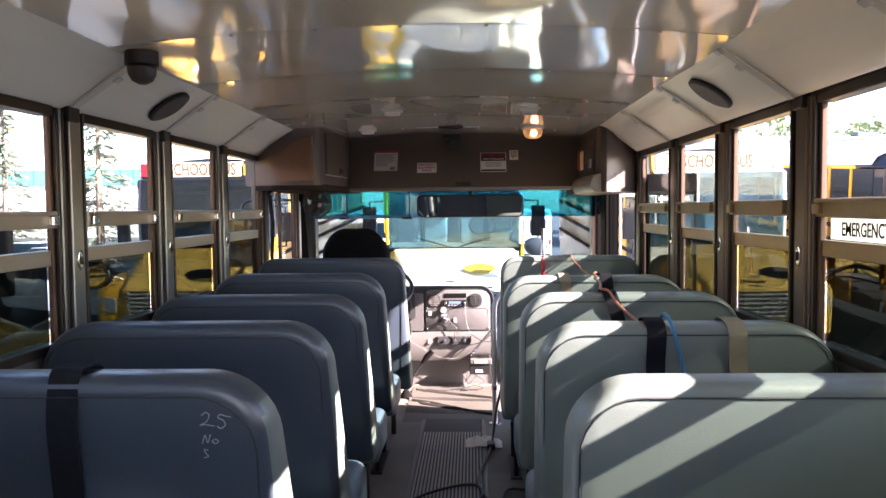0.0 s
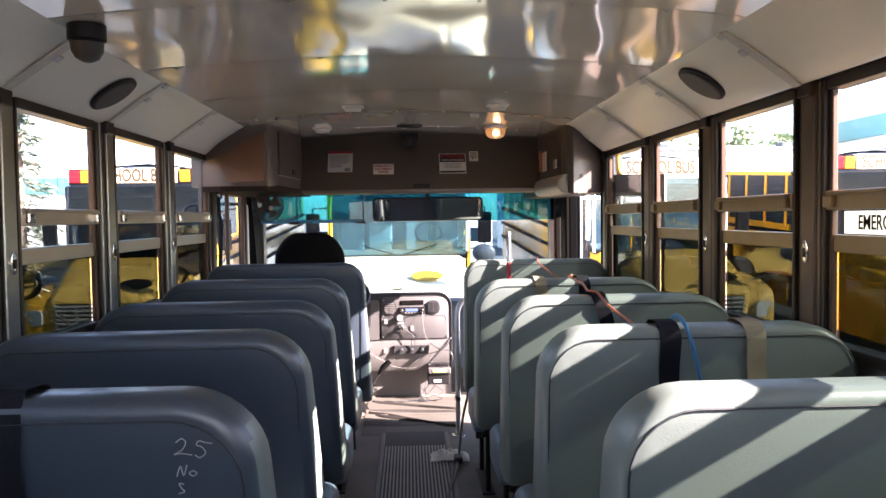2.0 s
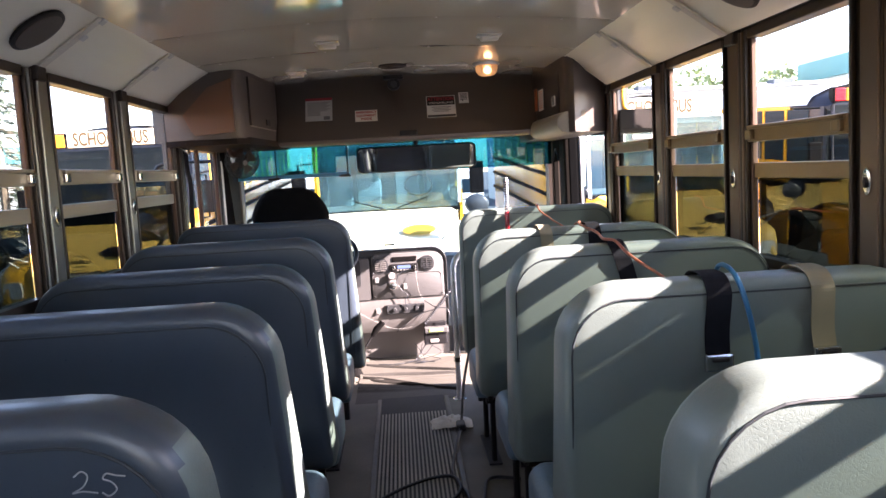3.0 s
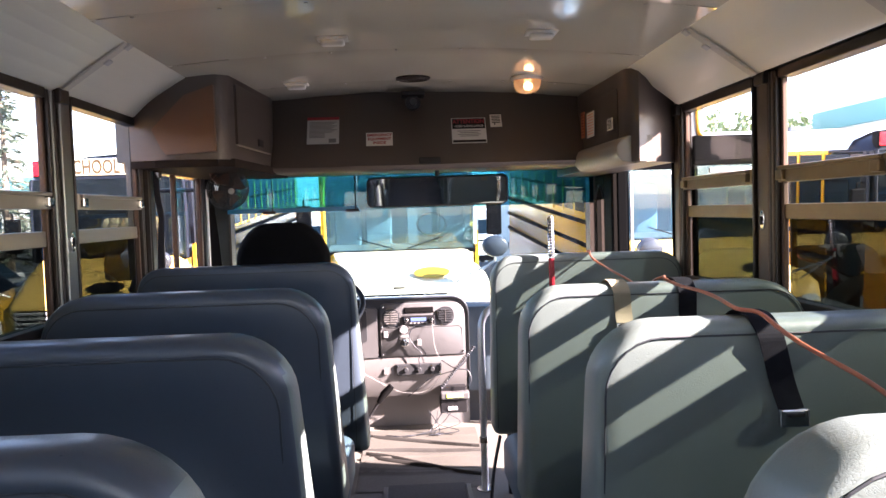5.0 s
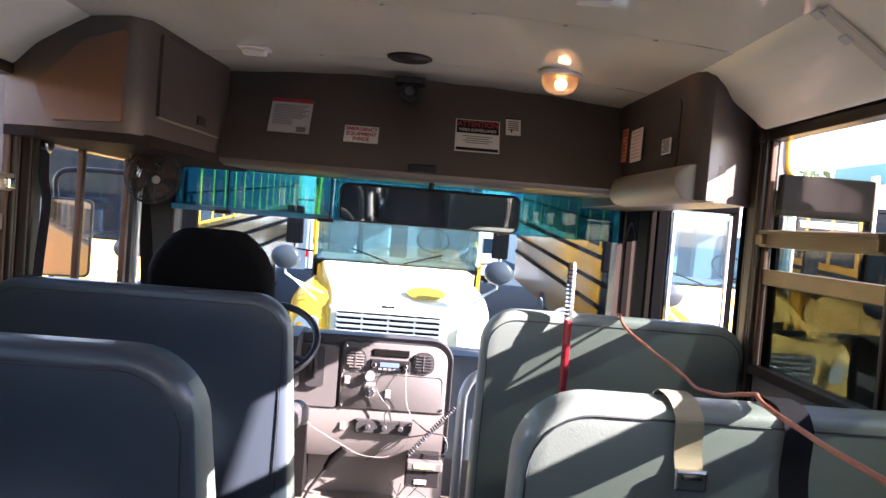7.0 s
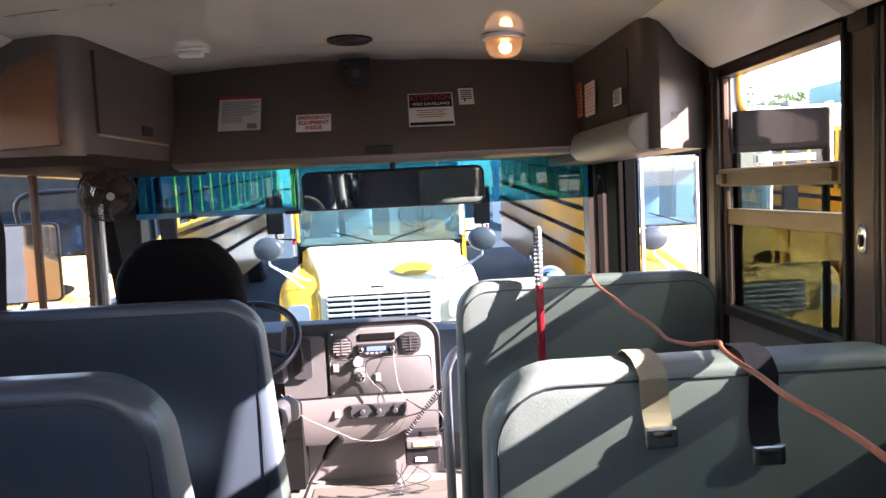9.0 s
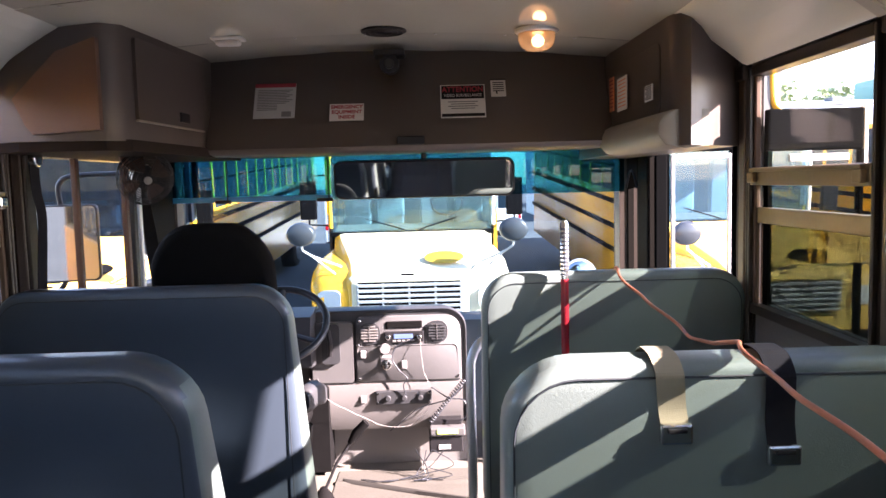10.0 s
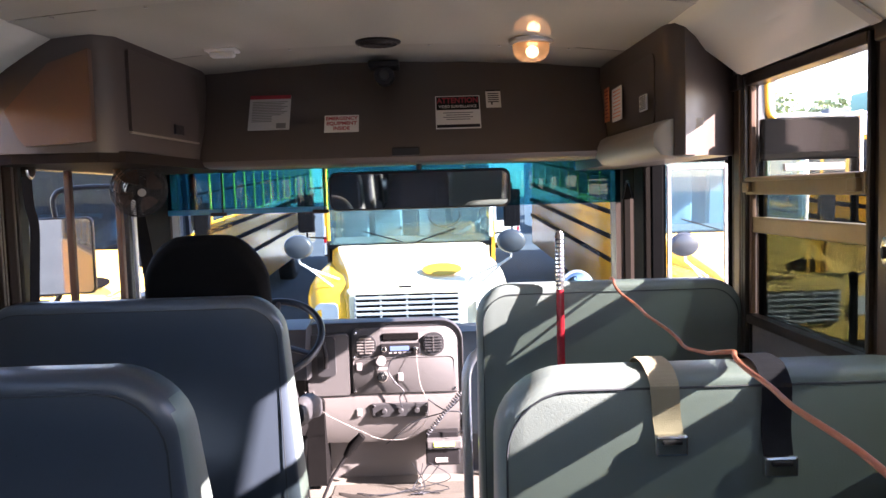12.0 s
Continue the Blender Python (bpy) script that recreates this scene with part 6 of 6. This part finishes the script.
part("key", box(BM(), -0.076, -0.064, -0.062, -0.028, 0.508, 0.538, 0.003), chrome, da)
part("paper_label", box(BM(), 0.072, 0.166, -0.016, -0.010, 0.532, 0.582, 0.002), switch_grey, da, "blank pale label")
hv = part("heater_panel", box(BM(), -0.125, 0.142, -0.036, -0.018, 0.330, 0.398, 0.006), dash_dark, da, "dark heater control plate with three knobs")
for xx in (-0.065, 0.012, 0.088):
    part("heater_knob", disc(BM(), (xx, -0.036, 0.364), "y", 0.013, 0.013, -0.014, n=18), dash_dark, hv)
for xx in (-0.112, 0.13):
    for zz in (0.342, 0.386):
        part("screw", disc(BM(), (xx, -0.036, zz), "y", 0.005, 0.005, -0.003, n=8), chrome, hv)
pb = part("lever_box", loft(BM(), [[(px, y, pz) for px, pz in rr(-0.37, -0.285, 0.535, 0.725, *[0.02] * 4)] for y in (-0.04, -0.01)]), dash_dark, da, smooth=40)
part("lever", tube(BM(), [(-0.33, -0.05, 0.58), (-0.325, -0.07, 0.64), (-0.335, -0.06, 0.70)], 0.012), black_metal, pb)
for xx, zz in ((-0.40, 0.455), (-0.20, 0.455), (0.275, 0.462), (-0.19, 0.735), (-0.20, 0.62)):
    part("screw", disc(BM(), (xx, -0.02, zz), "y", 0.006, 0.006, -0.006, n=8), chrome, da)
pk = loft(BM(), [[(px, y, pz) for px, pz in rr(-0.43, -0.345, 0.02, 0.43, 0.05, 0.02, 0.0, 0.0)] for y in (-0.06, 0.2)])
part("column_cover", pk, fabric_black, da, smooth=40)

tr_ = thing("two_way_radio", "two-way radio with a green display under the dashboard", "radio", (0.21, 5.87, 0.12))
part("head", box(BM(), -0.08, 0.085, -0.02, 0.05, 0.075, 0.115, 0.006), dash_grey, tr_)
part("display", box(BM(), -0.045, 0.05, -0.024, -0.018, 0.088, 0.108, 0.001), lcd_green, tr_)
part("body", box(BM(), -0.085, 0.075, -0.01, 0.12, -0.005, 0.073, 0.006), black_metal, tr_)
part("plate", box(BM(), -0.04, 0.015, -0.014, -0.008, 0.012, 0.032, 0.001), paper, tr_)
for i in range(5):
    part("button", box(BM(), -0.07 + 0.026 * i, -0.056 + 0.026 * i, -0.024, -0.019, 0.078, 0.085), dash_dark, tr_)
part("bracket", box(BM(), -0.08, 0.07, 0.03, 0.10, 0.113, 0.14, 0.004), black_metal, tr_)

wires = thing("loose_wiring", "loose black and white wires hanging below the dashboard", "wiring", (0, 5.9, 0))
def wire(pts, r, m_):
    return part("wire", tube(BM(), [Vector(p) - Vector((0, 5.9, 0)) for p in spline(pts, 6)], r, n=6), m_, wires, smooth=60)


wire([(0.095, 5.93, 0.65), (0.098, 5.91, 0.58), (0.11, 5.92, 0.48), (0.145, 5.90, 0.40), (0.13, 5.90, 0.32), (0.05, 5.89, 0.245), (-0.05, 5.89, 0.235), (-0.13, 5.90, 0.25)], 0.0012, cord_white)
wire([(0.08, 5.93, 0.645), (-0.01, 5.92, 0.62), (-0.04, 5.92, 0.56), (-0.01, 5.92, 0.50), (0.03, 5.91, 0.46), (0.01, 5.91, 0.43), (0.02, 5.915, 0.38)], 0.003, cord_black)
wire([(0.29, 5.88, 0.42), (0.22, 5.89, 0.36), (0.08, 5.89, 0.32), (-0.02, 5.90, 0.24), (-0.06, 5.91, 0.21)], 0.003, cord_black)
wire([(0.14, 5.90, 0.42), (0.22, 5.88, 0.37), (0.29, 5.87, 0.36), (0.31, 5.86, 0.30), (0.27, 5.86, 0.26)], 0.003, cord_black)
wire([(-0.40, 5.72, 0.52), (-0.33, 5.80, 0.40), (-0.25, 5.86, 0.33), (-0.16, 5.90, 0.27), (-0.10, 5.90, 0.24)], 0.0007, cord_white)
for k in range(6):
    rnd = random.Random(40 + k)
    wire([(0.05 + rnd.uniform(0, 0.22), 5.86 + rnd.uniform(-0.02, 0.02), 0.13), (0.08 + rnd.uniform(0, 0.18), 5.84, 0.06), (rnd.uniform(0.0, 0.25), 5.82, 0.02), (rnd.uniform(-0.15, 0.2), 5.78, 0.014), (rnd.uniform(-0.2, 0.28), 5.81, 0.014)], 0.0022, cord_black)
coil = []
A, B_ = Vector((0.13, 5.86, 0.26)), Vector((0.33, 5.86, 0.50))
for i in range(260):
    f = i / 259
    a = 2 * math.pi * 24 * f
    coil.append(A + (B_ - A) * f + 0.010 * (math.cos(a) * Vector((0.7, 0, -0.6)) + math.sin(a) * Vector((0, 1, 0))) - Vector((0, 5.9, 0)))
part("coiled_cord", tube(BM(), coil, 0.0035, n=5), cord_black, wires)

gs = thing("gear_lever", "black gear lever with a wide paddle grip on the floor", "lever", (-0.34, 5.62, 0.0))
part("boot", loft(BM(), [[(k * math.cos(2 * math.pi * i / 14), k * math.sin(2 * math.pi * i / 14), z) for i in range(14)] for k, z in ((0.05, 0), (0.035, 0.03), (0.012, 0.06))]), fabric_black, gs, smooth=60)
part("shaft", tube(BM(), [(0, 0, 0.03), (0.06, 0.02, 0.16), (0.13, 0.03, 0.26)], 0.007), black_metal, gs)
part("grip", tube(BM(), [(0.12, 0.03, 0.245), (0.15, 0.03, 0.29), (0.195, 0.03, 0.335)], [0.013, 0.022, 0.019], n=12), fabric_black, gs, smooth=60)
pd = thing("brake_pedal", "worn ribbed metal pedal on the floor", "pedal", (-0.36, 5.62, 0.0))
pd.location = (-0.44, 5.60, 0.0)
part("plate", box(BM(), -0.045, 0.06, -0.05, 0.05, 0.03, 0.045, 0.004), tan_plastic, pd)
for i in range(6):
    part("rib", box(BM(), -0.04 + 0.017 * i, -0.032 + 0.017 * i, -0.045, 0.045, 0.045, 0.050), black_metal, pd)
part("arm", tube(BM(), [(0, 0.03, 0.0), (0, 0.03, 0.035)], 0.012), black_metal, pd)

st = thing("grab_rail", "bent chrome grab rail at the entrance steps", "rail", (0.29, 4.93, 0.0))
part("tube", tube(BM(), spline([(0.0, 0, 0.0), (0.0, 0, 0.35), (0.0, 0, 0.70), (0.008, 0.01, 0.78), (0.04, 0.03, 0.825), (0.10, 0.08, 0.835), (0.3, 0.25, 0.835)], 6), 0.0165, n=12), rail_alu, st, smooth=60)
part("clamp", disc(BM(), (0, 0, 0.22), "z", 0.022, 0.022, 0.03, n=14), chrome, st)
part("flange", disc(BM(), (0, 0, 0), "z", 0.04, 0.04, 0.008, n=18), chrome, st)

# beige front mat with cross wrinkles
fold_shade = mk("mat_fold_shade", (0.03, 0.026, 0.022), rough=0.8, var=0.3, scale=20, bump=0.2)
def front_mat():
    bm = BM()
    nx, ny = 26, 90
    g = []
    for j in range(ny + 1):
        y = 4.95 + 1.0 * j / ny
        row = []
        for i in range(nx + 1):
            x = -0.31 + 0.64 * i / nx
            z = 0.004
            for yc, hgt, w, sl in ((5.20, 0.016, 0.014, 0.05), (5.27, 0.013, 0.012, 0.16), (5.44, 0.014, 0.013, 0.02), (5.57, 0.016, 0.014, 0.10), (5.80, 0.008, 0.02, 0.0)):
                c = yc - sl * (x + 0.3) * 0.6 + 0.012 * math.sin(9 * x + yc * 7)
                z += hgt * math.exp(-((y - c) / w) ** 2) * (0.7 + 0.3 * math.sin(6 * x + 3 * yc))
            row.append(bm.verts.new((x, y, z)))
        g.append(row)
    for a, b in zip(g, g[1:]):
        for i in range(nx):
            bm.faces.new((a[i], a[i + 1], b[i + 1], b[i]))
    m_ = part("floor_mat", bm, beige_mat, smooth=60)
    # dark strips laid along the folds, standing in for their shadow sides
    for line in (((-0.28, 5.812), (-0.235, 5.79), (0.05, 5.663), (0.2, 5.60), (0.32, 5.555)), ((-0.29, 5.55), (-0.1, 5.535), (0.1, 5.50), (0.32, 5.482)), ((-0.29, 5.50), (-0.16, 5.43), (0.04, 5.27), (0.18, 5.17), (0.29, 5.113)), ((-0.27, 5.44), (-0.08, 5.33), (0.06, 5.235))):
        pts = spline([(x, y, 0.010) for x, y in line], 8)
        k = len(pts) - 1
        fm = BM()
        loft(fm, [[(p.x, p.y - w, 0.004), (p.x, p.y - w * 0.4, 0.016 + 0.004 * math.sin(9 * p.x)), (p.x, p.y + w, 0.020), (p.x, p.y + w * 1.2, 0.004)] for i, p in enumerate(pts) for w in (0.003 + 0.007 * math.sin(math.pi * min(max(i / k, 0.03), 0.97)),)])
        part("fold", fm, fold_shade, m_, smooth=60)
    tagged(m_, "wrinkled beige rubber mat on the front floor", "mat")


front_mat()

# mirrors outside the driver's window and by the door
om = thing("outside_mirror", "rectangular outside mirror on a dark arm, bus flank in it", "mirror", (-1.69, 6.2, 1.12))
mb = BM()
loft(mb, [[(x, y, z) for x, z in rr(-0.175 + i, 0.175 - i, -0.195 + i, 0.195 - i, *[0.03] * 4)] for y, i in ((0.0, 0.004), (0.008, 0), (0.03, 0.0), (0.05, 0.03))])
part("housing", mb, black_metal, om, smooth=40)
mg = BM()
loft(mg, [[(x, y, z) for x, z in rr(-0.165, 0.165, -0.185, 0.185, *[0.025] * 4)] for y in (-0.004, -0.001)])
part("mirror_glass", mg, mirror_dim, om)
part("arm", tube(BM(), spline([(0.0, 0.03, 0.19), (0.0, 0.03, 0.30), (0.1, 0.03, 0.34), (0.48, -0.06, 0.34)]), 0.013), black_metal, om)
part("arm", tube(BM(), spline([(0.0, 0.03, -0.19), (0.0, 0.03, -0.28), (0.48, -0.06, -0.30)]), 0.013), black_metal, om)
om.rotation_euler = (0, 0, radians(14.5))

# the bus's own bonnet below the windscreen, and the convex mirror on its fender
bon = BM()
loft(bon, [[(px, yy, pz) for px, pz in rr(-w, w, -0.5, z1, 0.16, 0.16, 0.05, 0.05, n=5)] for yy, w, z1 in ((6.42, 1.06, 0.58), (7.0, 1.02, 0.50), (7.6, 0.96, 0.38), (8.1, 0.86, 0.22), (8.2, 0.78, 0.12))])
bonnet = thing("bonnet", "yellow painted bonnet of the bus below its windscreen", "bonnet", (0, 0, 0), kind="structure")
part("panel", bon, outer_yellow, bonnet, smooth=40)
part("fender", loft(BM(), [[(0.66 + px, yy, pz) for px, pz in rr(0, w, -0.6, z1, 0.1, 0.12, 0.03, 0.03, n=4)] for yy, w, z1 in ((6.5, 0.52, 0.36), (7.3, 0.55, 0.36), (8.0, 0.52, 0.30), (8.15, 0.44, 0.16))]), outer_yellow, bonnet, smooth=40)
fm_ = thing("fender_mirror", "round convex mirror on a silver arm on the fender", "mirror", (1.24, 8.02, 0.635))
part("housing", disc(BM(), (0, 0.0, 0), "y", 0.135, 0.15, 0.09, n=28, bev=0.7), silver_paint, fm_, smooth=60)
part("mirror_glass", disc(BM(), (0, 0.002, 0), "y", 0.122, 0.137, -0.03, n=28, bev=0.9), mirror_face, fm_, smooth=60)
part("arm", tube(BM(), [(0, 0.09, 0), (0, 0.12, -0.06), (-0.1, 0.02, -0.24), (-0.2, -0.12, -0.36)], 0.013), silver_paint, fm_)
